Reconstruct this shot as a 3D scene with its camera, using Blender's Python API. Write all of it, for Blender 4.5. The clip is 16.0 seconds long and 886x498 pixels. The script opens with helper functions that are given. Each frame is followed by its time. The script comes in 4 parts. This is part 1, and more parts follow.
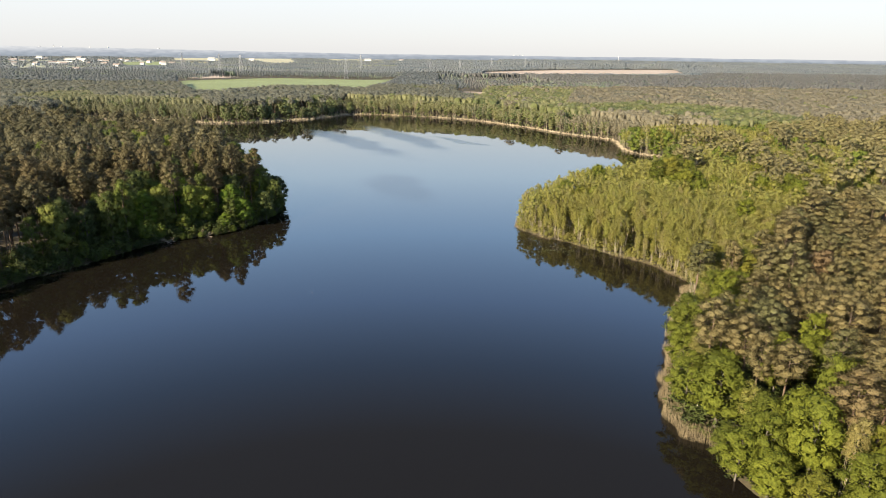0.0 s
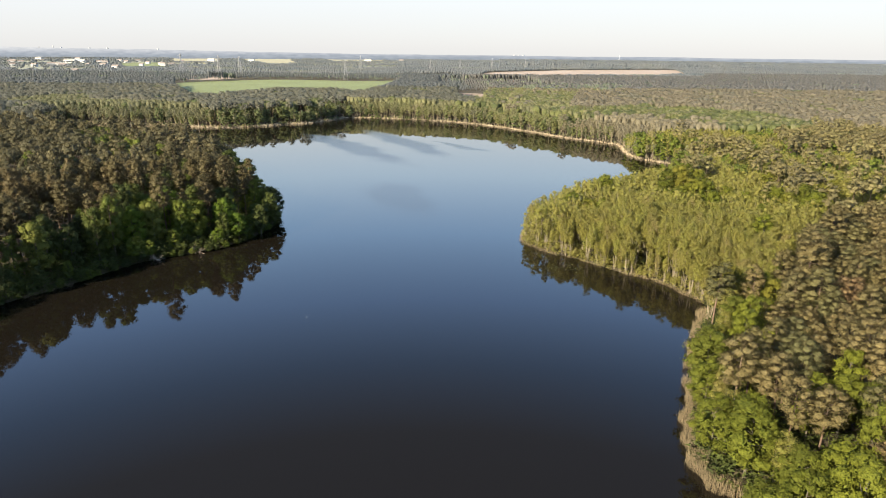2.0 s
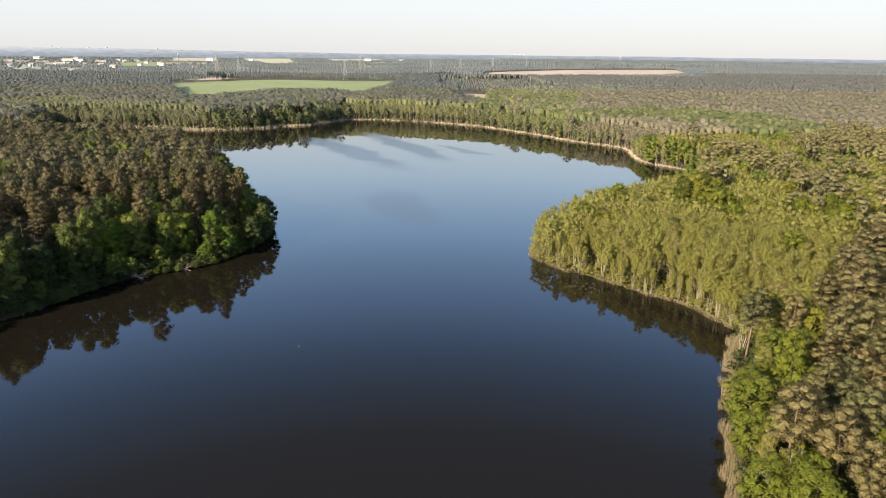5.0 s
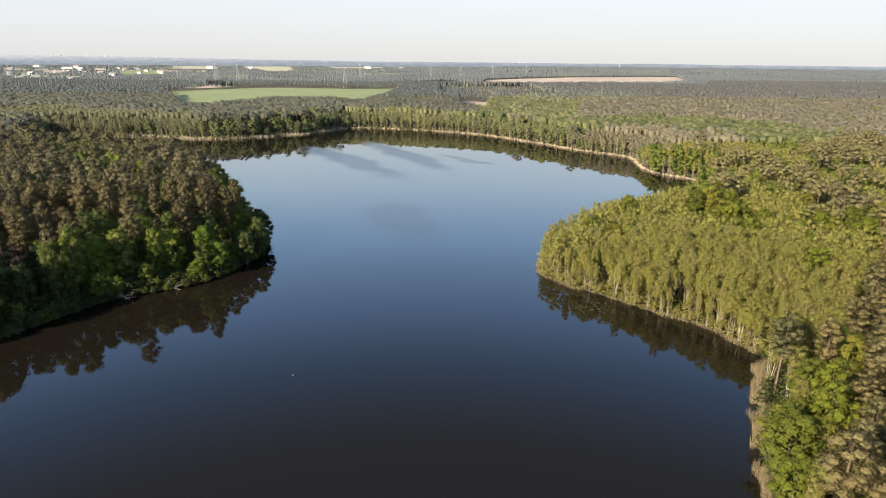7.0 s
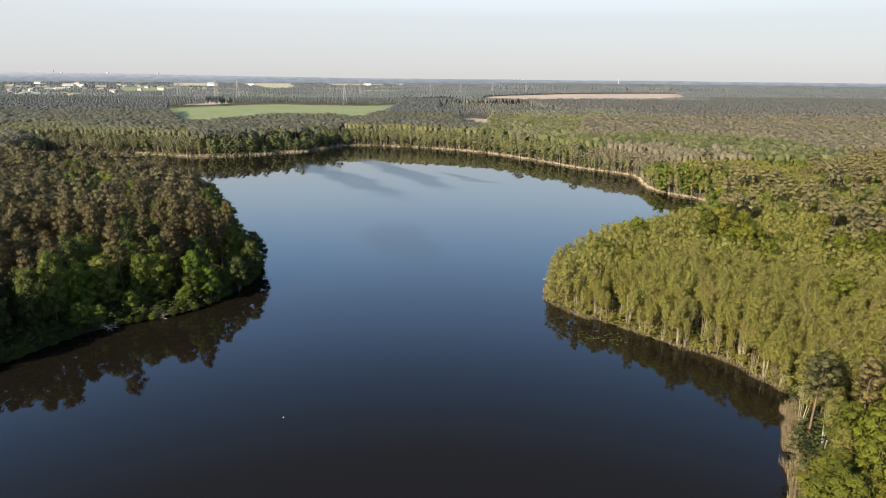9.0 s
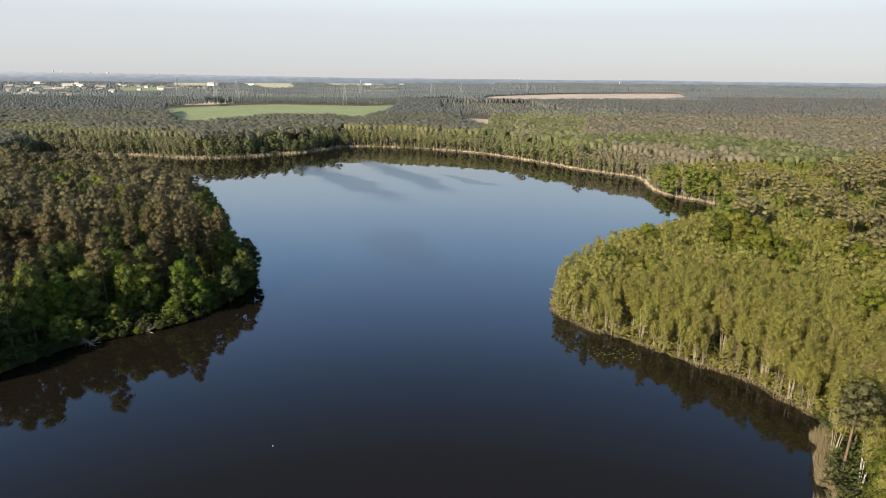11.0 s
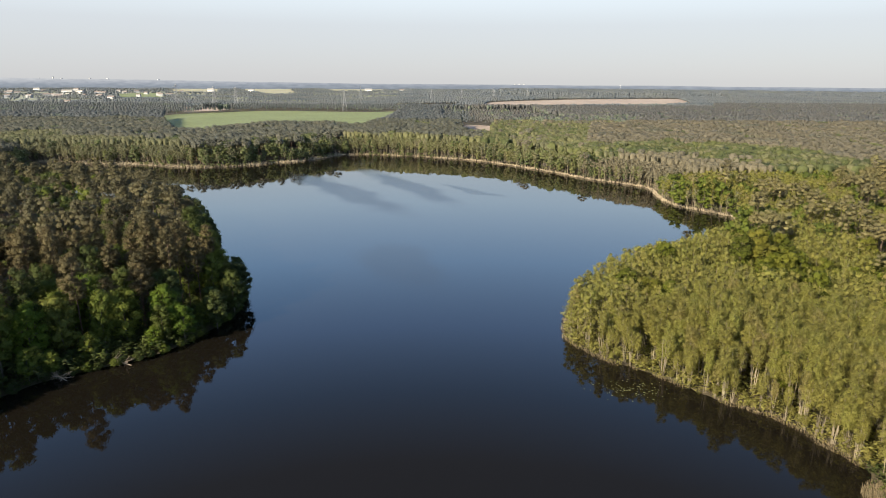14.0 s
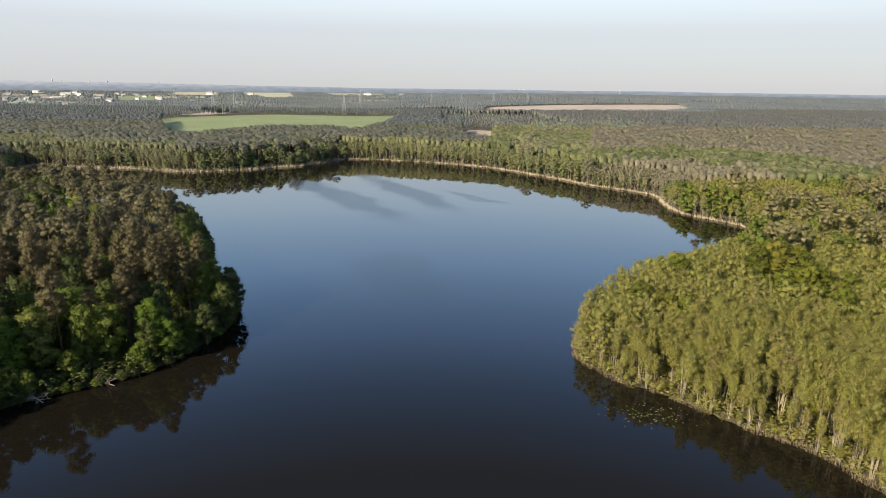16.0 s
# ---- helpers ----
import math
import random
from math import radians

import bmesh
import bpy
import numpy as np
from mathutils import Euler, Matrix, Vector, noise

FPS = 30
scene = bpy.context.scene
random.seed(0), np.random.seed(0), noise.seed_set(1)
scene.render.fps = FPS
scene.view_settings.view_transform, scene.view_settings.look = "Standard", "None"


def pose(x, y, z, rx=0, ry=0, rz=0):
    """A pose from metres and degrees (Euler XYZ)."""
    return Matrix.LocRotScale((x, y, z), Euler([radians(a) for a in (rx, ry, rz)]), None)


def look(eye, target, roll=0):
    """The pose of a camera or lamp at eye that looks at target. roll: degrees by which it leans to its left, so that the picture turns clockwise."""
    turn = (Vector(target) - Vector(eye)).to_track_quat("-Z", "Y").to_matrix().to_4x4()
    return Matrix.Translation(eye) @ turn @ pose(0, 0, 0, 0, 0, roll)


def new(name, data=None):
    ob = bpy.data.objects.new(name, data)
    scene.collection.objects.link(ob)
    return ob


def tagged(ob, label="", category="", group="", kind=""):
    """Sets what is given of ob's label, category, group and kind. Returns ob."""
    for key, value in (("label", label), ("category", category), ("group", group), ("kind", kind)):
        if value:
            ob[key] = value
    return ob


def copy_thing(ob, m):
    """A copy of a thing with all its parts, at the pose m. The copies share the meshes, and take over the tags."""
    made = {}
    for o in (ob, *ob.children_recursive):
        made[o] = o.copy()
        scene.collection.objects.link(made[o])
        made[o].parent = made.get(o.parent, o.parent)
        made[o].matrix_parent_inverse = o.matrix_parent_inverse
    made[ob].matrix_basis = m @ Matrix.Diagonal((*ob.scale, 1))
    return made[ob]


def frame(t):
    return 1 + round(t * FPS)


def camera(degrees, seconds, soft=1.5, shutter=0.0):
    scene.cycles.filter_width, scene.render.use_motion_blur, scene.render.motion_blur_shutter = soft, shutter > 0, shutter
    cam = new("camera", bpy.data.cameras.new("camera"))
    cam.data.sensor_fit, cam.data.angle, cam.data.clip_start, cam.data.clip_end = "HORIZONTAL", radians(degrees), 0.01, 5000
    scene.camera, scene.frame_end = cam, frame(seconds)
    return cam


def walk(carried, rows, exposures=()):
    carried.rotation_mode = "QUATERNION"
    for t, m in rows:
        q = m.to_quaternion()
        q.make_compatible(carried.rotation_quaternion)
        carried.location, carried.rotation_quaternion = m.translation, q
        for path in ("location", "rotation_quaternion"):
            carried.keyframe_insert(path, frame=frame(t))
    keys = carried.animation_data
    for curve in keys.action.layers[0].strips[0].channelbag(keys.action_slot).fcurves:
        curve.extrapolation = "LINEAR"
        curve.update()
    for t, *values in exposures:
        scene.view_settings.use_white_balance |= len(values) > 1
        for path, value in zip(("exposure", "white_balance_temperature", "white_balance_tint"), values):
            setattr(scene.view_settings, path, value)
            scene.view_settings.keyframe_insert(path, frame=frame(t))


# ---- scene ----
cam = camera(71.0, 16.0, soft=0.92)
PATH = [
    (0, (3.062, 1.033, 65.373), (3.092, 2.939, 64.767), 0.7),
    (0.5, (2.774, 3.693, 66.257), (2.805, 5.598, 65.649), 0.7),
    (1, (2.695, 6.406, 66.867), (2.725, 8.311, 66.259), 0.7),
    (1.5, (2.656, 9.182, 67.523), (2.686, 11.087, 66.915), 0.6),
    (2, (2.583, 12.05, 68.054), (2.612, 13.956, 67.447), 0.6),
    (2.5, (2.568, 14.88, 68.552), (2.596, 16.786, 67.945), 0.6),
    (3, (2.334, 17.589, 68.723), (2.363, 19.495, 68.116), 0.6),
    (3.5, (1.995, 20.206, 68.757), (2.024, 22.111, 68.15), 0.6),
    (4, (1.805, 22.749, 68.85), (1.834, 24.654, 68.241), 0.6),
    (6.5, (0.646, 36.135, 68.763), (0.675, 38.043, 68.164), 0.6),
    (7, (0.436, 38.846, 68.752), (0.465, 40.758, 68.165), 0.5),
    (7.5, (0.327, 41.581, 68.773), (0.356, 43.493, 68.187), 0.5),
    (8, (0.232, 44.189, 68.855), (0.26, 46.104, 68.279), 0.5),
    (8.5, (0.113, 46.852, 68.895), (0.141, 48.774, 68.343), 0.5),
    (9, (-0.212, 49.584, 68.871), (-0.182, 51.51, 68.332), 0.5),
    (11.5, (-0.526, 62.37, 69.037), (-0.498, 64.295, 68.497), 0.5),
    (12, (-0.614, 64.87, 69.233), (-0.586, 66.795, 68.692), 0.5),
    (12.5, (-0.723, 67.342, 69.341), (-0.695, 69.267, 68.799), 0.5),
    (13, (-0.948, 69.735, 69.513), (-0.92, 71.66, 68.97), 0.5),
    (13.5, (-1.022, 72.012, 69.841), (-0.995, 73.94, 69.307), 0.5),
    (14, (-1.123, 74.282, 69.986), (-1.096, 76.212, 69.462), 0.4),
    (14.5, (-1.306, 76.391, 70.033), (-1.278, 78.321, 69.509), 0.5),
    (15, (-1.381, 78.703, 70.034), (-1.354, 80.633, 69.512), 0.5),
    (15.5, (-1.705, 81.642, 69.735), (-1.678, 83.575, 69.222), 0.4),
    (16, (-2.384, 84.256, 69.529), (-2.353, 86.189, 69.019), 0.7),
]
walk(cam, [(t, look(eye, target, roll)) for t, eye, target, roll in PATH],
     exposures=((0, 1.84, 6500, 10), (7, 1.74, 6450, 10), (9, 1.53, 6400, 10), (16, 1.45, 6330, 10)))

# ---- world, sun, exposure ----
SUN_AZ = math.atan2(-0.74, -0.67)          # measured from +y towards +x
SUN_EL = radians(28)
world = bpy.data.worlds.new("sky")
scene.world = world
world.use_nodes = True
wn = world.node_tree
wn.nodes.clear()
sky = wn.nodes.new("ShaderNodeTexSky")
sky.sky_type = "NISHITA"
sky.sun_disc = False
sky.sun_elevation = SUN_EL
sky.sun_rotation = SUN_AZ
sky.altitude = 60
sky.air_density, sky.dust_density, sky.ozone_density = 1.0, 0.5, 1.0
bg = wn.nodes.new("ShaderNodeBackground")
bg.inputs["Strength"].default_value = 0.071
wo = wn.nodes.new("ShaderNodeOutputWorld")
# a bright layer of haze lies low over the whole horizon
coord = wn.nodes.new("ShaderNodeTexCoord")
up = wn.nodes.new("ShaderNodeSeparateXYZ")
wn.links.new(coord.outputs["Generated"], up.inputs[0])
haze = wn.nodes.new("ShaderNodeValToRGB")
he = haze.color_ramp.elements
he[0].position, he[0].color = 0.0, (3.22, 3.22, 3.24, 1)
he[1].position, he[1].color = 0.56, (0.62, 1.0, 1.7, 1)
for at, tone in ((0.08, (3.6, 3.72, 3.85, 1)), (0.13, (4.4, 4.8, 5.0, 1)), (0.19, (4.5, 5.85, 7.1, 1)), (0.28, (3.4, 5.6, 8.7, 1)), (0.38, (2.25, 4.1, 7.6, 1)), (0.47, (1.05, 2.25, 4.4, 1))):
    k = he.new(at)
    k.color = tone
wn.links.new(up.outputs["Z"], haze.inputs[0])
thick = wn.nodes.new("ShaderNodeMapRange")
thick.interpolation_type = "SMOOTHSTEP"
thick.inputs["From Min"].default_value = 0.66
thick.inputs["From Max"].default_value = 0.95
thick.inputs["To Min"].default_value = 0.93
thick.inputs["To Max"].default_value = 0.03
wn.links.new(up.outputs["Z"], thick.inputs["Value"])
layer = wn.nodes.new("ShaderNodeMix")
layer.data_type = "RGBA"
wn.links.new(thick.outputs[0], layer.inputs[0])
wn.links.new(sky.outputs[0], layer.inputs[6])
wn.links.new(haze.outputs[0], layer.inputs[7])
wn.links.new(layer.outputs[2], bg.inputs[0])
wn.links.new(bg.outputs[0], wo.inputs[0])
sun_data = bpy.data.lights.new("sun", "SUN")
sun_data.energy = 4.5
sun_data.angle = radians(0.6)
sun_data.color = (1.0, 0.85, 0.62)
sun = new("sun", sun_data)
sun_way = Vector((math.sin(SUN_AZ) * math.cos(SUN_EL), math.cos(SUN_AZ) * math.cos(SUN_EL), math.sin(SUN_EL)))
sun.matrix_world = look(sun_way * 300, (0, 0, 0))


# ---- materials ----
def material(name):
    m = bpy.data.materials.new(name)
    m.use_nodes = True
    nt = m.node_tree
    return m, nt, nt.nodes["Principled BSDF"], nt.nodes["Material Output"]


def noise_node(nt, scale, detail=3.0, rough=0.55):
    pos = nt.nodes.new("ShaderNodeNewGeometry")
    n = nt.nodes.new("ShaderNodeTexNoise")
    n.inputs["Scale"].default_value = scale
    n.inputs["Detail"].default_value = detail
    n.inputs["Roughness"].default_value = rough
    nt.links.new(pos.outputs["Position"], n.inputs["Vector"])
    return n


def ramp(nt, source, stops):
    r = nt.nodes.new("ShaderNodeValToRGB")
    e = r.color_ramp.elements
    e[0].position, e[0].color = stops[0][0], (*stops[0][1], 1)
    e[1].position, e[1].color = stops[-1][0], (*stops[-1][1], 1)
    for p, c in stops[1:-1]:
        k = e.new(p)
        k.color = (*c, 1)
    nt.links.new(source, r.inputs[0])
    return r


def mix_colour(nt, kind, fac, a, b):
    m = nt.nodes.new("ShaderNodeMix")
    m.data_type, m.blend_type = "RGBA", kind
    if isinstance(fac, float):
        m.inputs[0].default_value = fac
    else:
        nt.links.new(fac, m.inputs[0])
    nt.links.new(a, m.inputs[6])
    if isinstance(b, tuple):
        m.inputs[7].default_value = (*b, 1)
    else:
        nt.links.new(b, m.inputs[7])
    return m.outputs[2]


def bump(nt, shader, height, strength, distance):
    b = nt.nodes.new("ShaderNodeBump")
    b.inputs["Strength"].default_value = strength
    b.inputs["Distance"].default_value = distance
    nt.links.new(height, b.inputs["Height"])
    nt.links.new(b.outputs[0], shader.inputs["Normal"])


def foliage(name, stops, single, light=0.38, grain=0.9):
    """Leaves: hue changes from tree to tree (stops), and within the crown by noise; some light passes through."""
    m, nt, p, out = material(name)
    if single:
        info = nt.nodes.new("ShaderNodeObjectInfo")
        source = info.outputs["Random"]
    else:
        info = nt.nodes.new("ShaderNodeAttribute")
        info.attribute_name = "tint"
        source = info.outputs["Fac"]
    c = ramp(nt, source, stops).outputs[0]
    n = noise_node(nt, grain, 3)
    shade = ramp(nt, n.outputs[0], [(0.3, (0.84, 0.84, 0.82)), (0.7, (1.15, 1.14, 1.11))]).outputs[0]
    c = mix_colour(nt, "MULTIPLY", 1.0, c, shade)
    island = nt.nodes.new("ShaderNodeNewGeometry")
    spot = ramp(nt, island.outputs["Random Per Island"], [(0.0, (0.92, 0.93, 0.92)), (1.0, (1.07, 1.07, 1.06))]).outputs[0]
    c = mix_colour(nt, "MULTIPLY", 1.0, c, spot)
    nt.links.new(c, p.inputs["Base Color"])
    p.inputs["Roughness"].default_value = 0.65
    p.inputs["Specular IOR Level"].default_value = 0.2
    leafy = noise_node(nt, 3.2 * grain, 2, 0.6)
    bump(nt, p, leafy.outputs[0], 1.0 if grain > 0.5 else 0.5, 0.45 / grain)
    # shade in the gaps between leaves, darkened into the colour by noise
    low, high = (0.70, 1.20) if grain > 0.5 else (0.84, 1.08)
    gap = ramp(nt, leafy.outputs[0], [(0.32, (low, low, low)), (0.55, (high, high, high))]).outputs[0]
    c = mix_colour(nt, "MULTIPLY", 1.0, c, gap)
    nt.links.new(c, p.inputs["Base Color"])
    tr = nt.nodes.new("ShaderNodeBsdfTranslucent")
    nt.links.new(c, tr.inputs[0])
    ms = nt.nodes.new("ShaderNodeMixShader")
    ms.inputs[0].default_value = light
    nt.links.new(p.outputs[0], ms.inputs[1])
    nt.links.new(tr.outputs[0], ms.inputs[2])
    nt.links.new(ms.outputs[0], out.inputs[0])
    return m


def rough_surface(name, stops, scale, roughness=0.85, relief=0.02, fine=12.0, mask=None):
    m, nt, p, out = material(name)
    n = noise_node(nt, scale, 5, 0.6)
    c = ramp(nt, n.outputs[0], stops).outputs[0]
    n2 = noise_node(nt, fine, 3)
    c = mix_colour(nt, "MULTIPLY", 0.7, c, ramp(nt, n2.outputs[0], [(0.3, (0.6, 0.6, 0.6)), (0.7, (1.25, 1.25, 1.25))]).outputs[0])
    nt.links.new(c, p.inputs["Base Color"])
    p.inputs["Roughness"].default_value = roughness
    bump(nt, p, n2.outputs[0], 0.6, relief)
    return m


# low tints hold painted shade for western pines, high tints sunlit eastern needles
PINE = [(0, (0.069, 0.066, 0.037)), (0.35, (0.104, 0.092, 0.048)), (0.45, (0.126, 0.110, 0.057)), (0.6, (0.173, 0.153, 0.070)), (0.8, (0.194, 0.169, 0.078)), (0.95, (0.175, 0.166, 0.071)), (1, (0.194, 0.146, 0.074))]
# the same needles, darkened as shaded and warmed as sunlit
PINE_SHADED = [(0, (0.067, 0.062, 0.032)), (0.5, (0.094, 0.080, 0.039)), (1, (0.121, 0.095, 0.047))]
PINE_SUNLIT = [(0, (0.109, 0.106, 0.046)), (0.3, (0.141, 0.120, 0.054)), (0.6, (0.160, 0.132, 0.060)), (0.85, (0.177, 0.142, 0.063)), (0.95, (0.134, 0.126, 0.053)), (1, (0.169, 0.115, 0.060))]
BROAD = [(0.0, (0.046, 0.060, 0.021)), (0.5, (0.080, 0.100, 0.024)), (0.7, (0.112, 0.138, 0.024)), (0.88, (0.126, 0.158, 0.026)), (1.0, (0.142, 0.146, 0.037))]
ALDER = [(0, (0.228, 0.216, 0.065)), (0.4, (0.266, 0.250, 0.070)), (0.75, (0.260, 0.260, 0.068)), (1, (0.270, 0.230, 0.091))]
M_PINE, M_PINE_S = foliage("pine_needles", PINE_SUNLIT, True, 0.24), foliage("pine_needles_wood", PINE, False, 0.24)
M_PINE_SHADED = foliage("shaded_pine_needles", PINE_SHADED, True, 0.24)
BROAD_BRIGHT = [(0.0, (0.086, 0.098, 0.015)), (0.4, (0.120, 0.136, 0.017)), (0.75, (0.138, 0.154, 0.019)), (1.0, (0.162, 0.146, 0.027))]
M_BROAD_BRIGHT = foliage("bright_oak_leaves", BROAD_BRIGHT, True)
# sunlight on the western oaks, painted as a brighter leaf colour
BROAD_SUNLIT = [(0.0, (0.088, 0.138, 0.018)), (0.5, (0.116, 0.168, 0.021)), (1.0, (0.150, 0.172, 0.032))]
M_BROAD_SUNLIT = foliage("sunlit_oak_leaves", BROAD_SUNLIT, True, 0.45)
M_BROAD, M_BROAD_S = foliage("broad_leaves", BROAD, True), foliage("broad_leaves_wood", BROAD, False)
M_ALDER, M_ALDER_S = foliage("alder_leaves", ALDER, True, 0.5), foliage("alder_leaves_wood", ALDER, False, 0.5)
# haze over the distance is painted into these leaf colours
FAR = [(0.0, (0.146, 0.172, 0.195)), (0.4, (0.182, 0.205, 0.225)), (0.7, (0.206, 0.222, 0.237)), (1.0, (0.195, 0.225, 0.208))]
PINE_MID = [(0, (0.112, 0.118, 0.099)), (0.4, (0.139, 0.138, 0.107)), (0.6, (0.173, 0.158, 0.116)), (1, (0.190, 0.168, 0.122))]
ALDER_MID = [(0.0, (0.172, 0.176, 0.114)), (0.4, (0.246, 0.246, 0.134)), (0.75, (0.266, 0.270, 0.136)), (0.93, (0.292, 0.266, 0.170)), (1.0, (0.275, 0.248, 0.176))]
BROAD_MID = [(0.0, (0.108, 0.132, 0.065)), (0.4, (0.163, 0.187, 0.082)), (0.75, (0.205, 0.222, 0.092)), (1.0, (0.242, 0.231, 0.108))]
M_ALDER_M, M_BROAD_M = foliage("mid_hazed_alder_leaves", ALDER_MID, False, 0.55, 0.3), foliage("mid_hazed_leaves", BROAD_MID, False, 0.55, 0.3)
M_PINE_M = foliage("mid_hazed_pine_needles", PINE_MID, False, 0.35, 0.3)
# farther belts carry more blue-grey haze in the base colour
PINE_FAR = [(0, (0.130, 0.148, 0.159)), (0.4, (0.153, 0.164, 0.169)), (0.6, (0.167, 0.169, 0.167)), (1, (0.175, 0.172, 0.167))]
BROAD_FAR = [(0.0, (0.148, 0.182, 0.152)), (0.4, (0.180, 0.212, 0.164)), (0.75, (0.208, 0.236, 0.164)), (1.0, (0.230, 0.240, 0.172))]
M_PINE_F, M_BROAD_F = foliage("far_hazed_pine_needles", PINE_FAR, False, 0.55, 0.2), foliage("far_hazed_leaves", BROAD_FAR, False, 0.5, 0.2)
M_FAR = foliage("distant_hazed_leaves", FAR, False, 0.5, 0.15)
M_BARK_PINE = rough_surface("pine_bark", [(0.3, (0.070, 0.050, 0.036)), (0.7, (0.150, 0.098, 0.066))], 1.2)
M_BARK = rough_surface("grey_bark", [(0.3, (0.07, 0.06, 0.048)), (0.7, (0.14, 0.12, 0.095))], 1.5)
M_BARK_ALDER = rough_surface("pale_alder_bark", [(0.3, (0.19, 0.16, 0.11)), (0.7, (0.31, 0.265, 0.19))], 1.5)
M_BARK_BIRCH = rough_surface("birch_bark", [(0.35, (0.24, 0.22, 0.18)), (0.6, (0.46, 0.44, 0.38))], 2.5)
M_DEAD = rough_surface("weathered_dead_wood", [(0.3, (0.22, 0.17, 0.12)), (0.7, (0.42, 0.34, 0.26))], 2.0)
M_GROUND = rough_surface("forest_floor", [(0.3, (0.045, 0.036, 0.022)), (0.55, (0.075, 0.060, 0.032)), (0.75, (0.070, 0.075, 0.028))], 0.06, fine=1.5, relief=0.1)
M_REED = rough_surface("dry_reeds", [(0.3, (0.132, 0.103, 0.058)), (0.7, (0.222, 0.176, 0.100))], 0.6, fine=5.0)
M_REED_FAR = rough_surface("bleached_reeds", [(0.3, (0.27, 0.22, 0.145)), (0.7, (0.42, 0.35, 0.24))], 0.6, fine=5.0)
M_GRASS = rough_surface("young_crop", [(0.35, (0.132, 0.160, 0.056)), (0.65, (0.160, 0.188, 0.072))], 0.012, fine=0.25, relief=0.1)
M_TAN = rough_surface("bare_field", [(0.35, (0.28, 0.22, 0.17)), (0.65, (0.36, 0.29, 0.23))], 0.01, fine=0.2, relief=0.1)
M_PALE = rough_surface("pale_meadow", [(0.35, (0.26, 0.25, 0.16)), (0.65, (0.34, 0.32, 0.21))], 0.012, fine=0.2, relief=0.1)
# meadow green with distance haze mixed into its base colour
M_MEADOW = rough_surface("hazed_meadow", [(0.35, (0.205, 0.225, 0.165)), (0.65, (0.275, 0.280, 0.205))], 0.006, fine=0.1, relief=0.1)
M_WALL = rough_surface("white_render", [(0.3, (0.52, 0.51, 0.49)), (0.7, (0.64, 0.63, 0.61))], 0.4)
# white greyed with painted haze for far buildings, also used on the float
M_PALE_WALL = rough_surface("haze_greyed_wall", [(0.3, (0.33, 0.34, 0.35)), (0.7, (0.42, 0.43, 0.44))], 0.4)
M_ROOF = rough_surface("grey_roof", [(0.3, (0.16, 0.14, 0.13)), (0.7, (0.26, 0.22, 0.20))], 0.5)
M_ROOF_RED = rough_surface("red_roof_tiles", [(0.3, (0.17, 0.11, 0.09)), (0.7, (0.24, 0.16, 0.13))], 0.5)
M_STEEL = rough_surface("galvanised_steel", [(0.3, (0.24, 0.25, 0.26)), (0.7, (0.32, 0.33, 0.34))], 0.6, roughness=0.5)
M_ROAD = rough_surface("pale_asphalt", [(0.3, (0.24, 0.24, 0.23)), (0.7, (0.34, 0.33, 0.31))], 0.2)
M_PAD = rough_surface("lily_pad_leaf", [(0.3, (0.10, 0.12, 0.04)), (0.7, (0.20, 0.20, 0.08))], 1.0, roughness=0.3)


WIND = [(-58, 472, 100, 17, 122, 0.21), (-20, 497, 92, 15, 115, 0.21), (22, 480, 36, 6, 130, 0.18), (-14, 310, 48, 20, 105, 0.16), (-60, 628, 90, 28, 168, 0.08)]


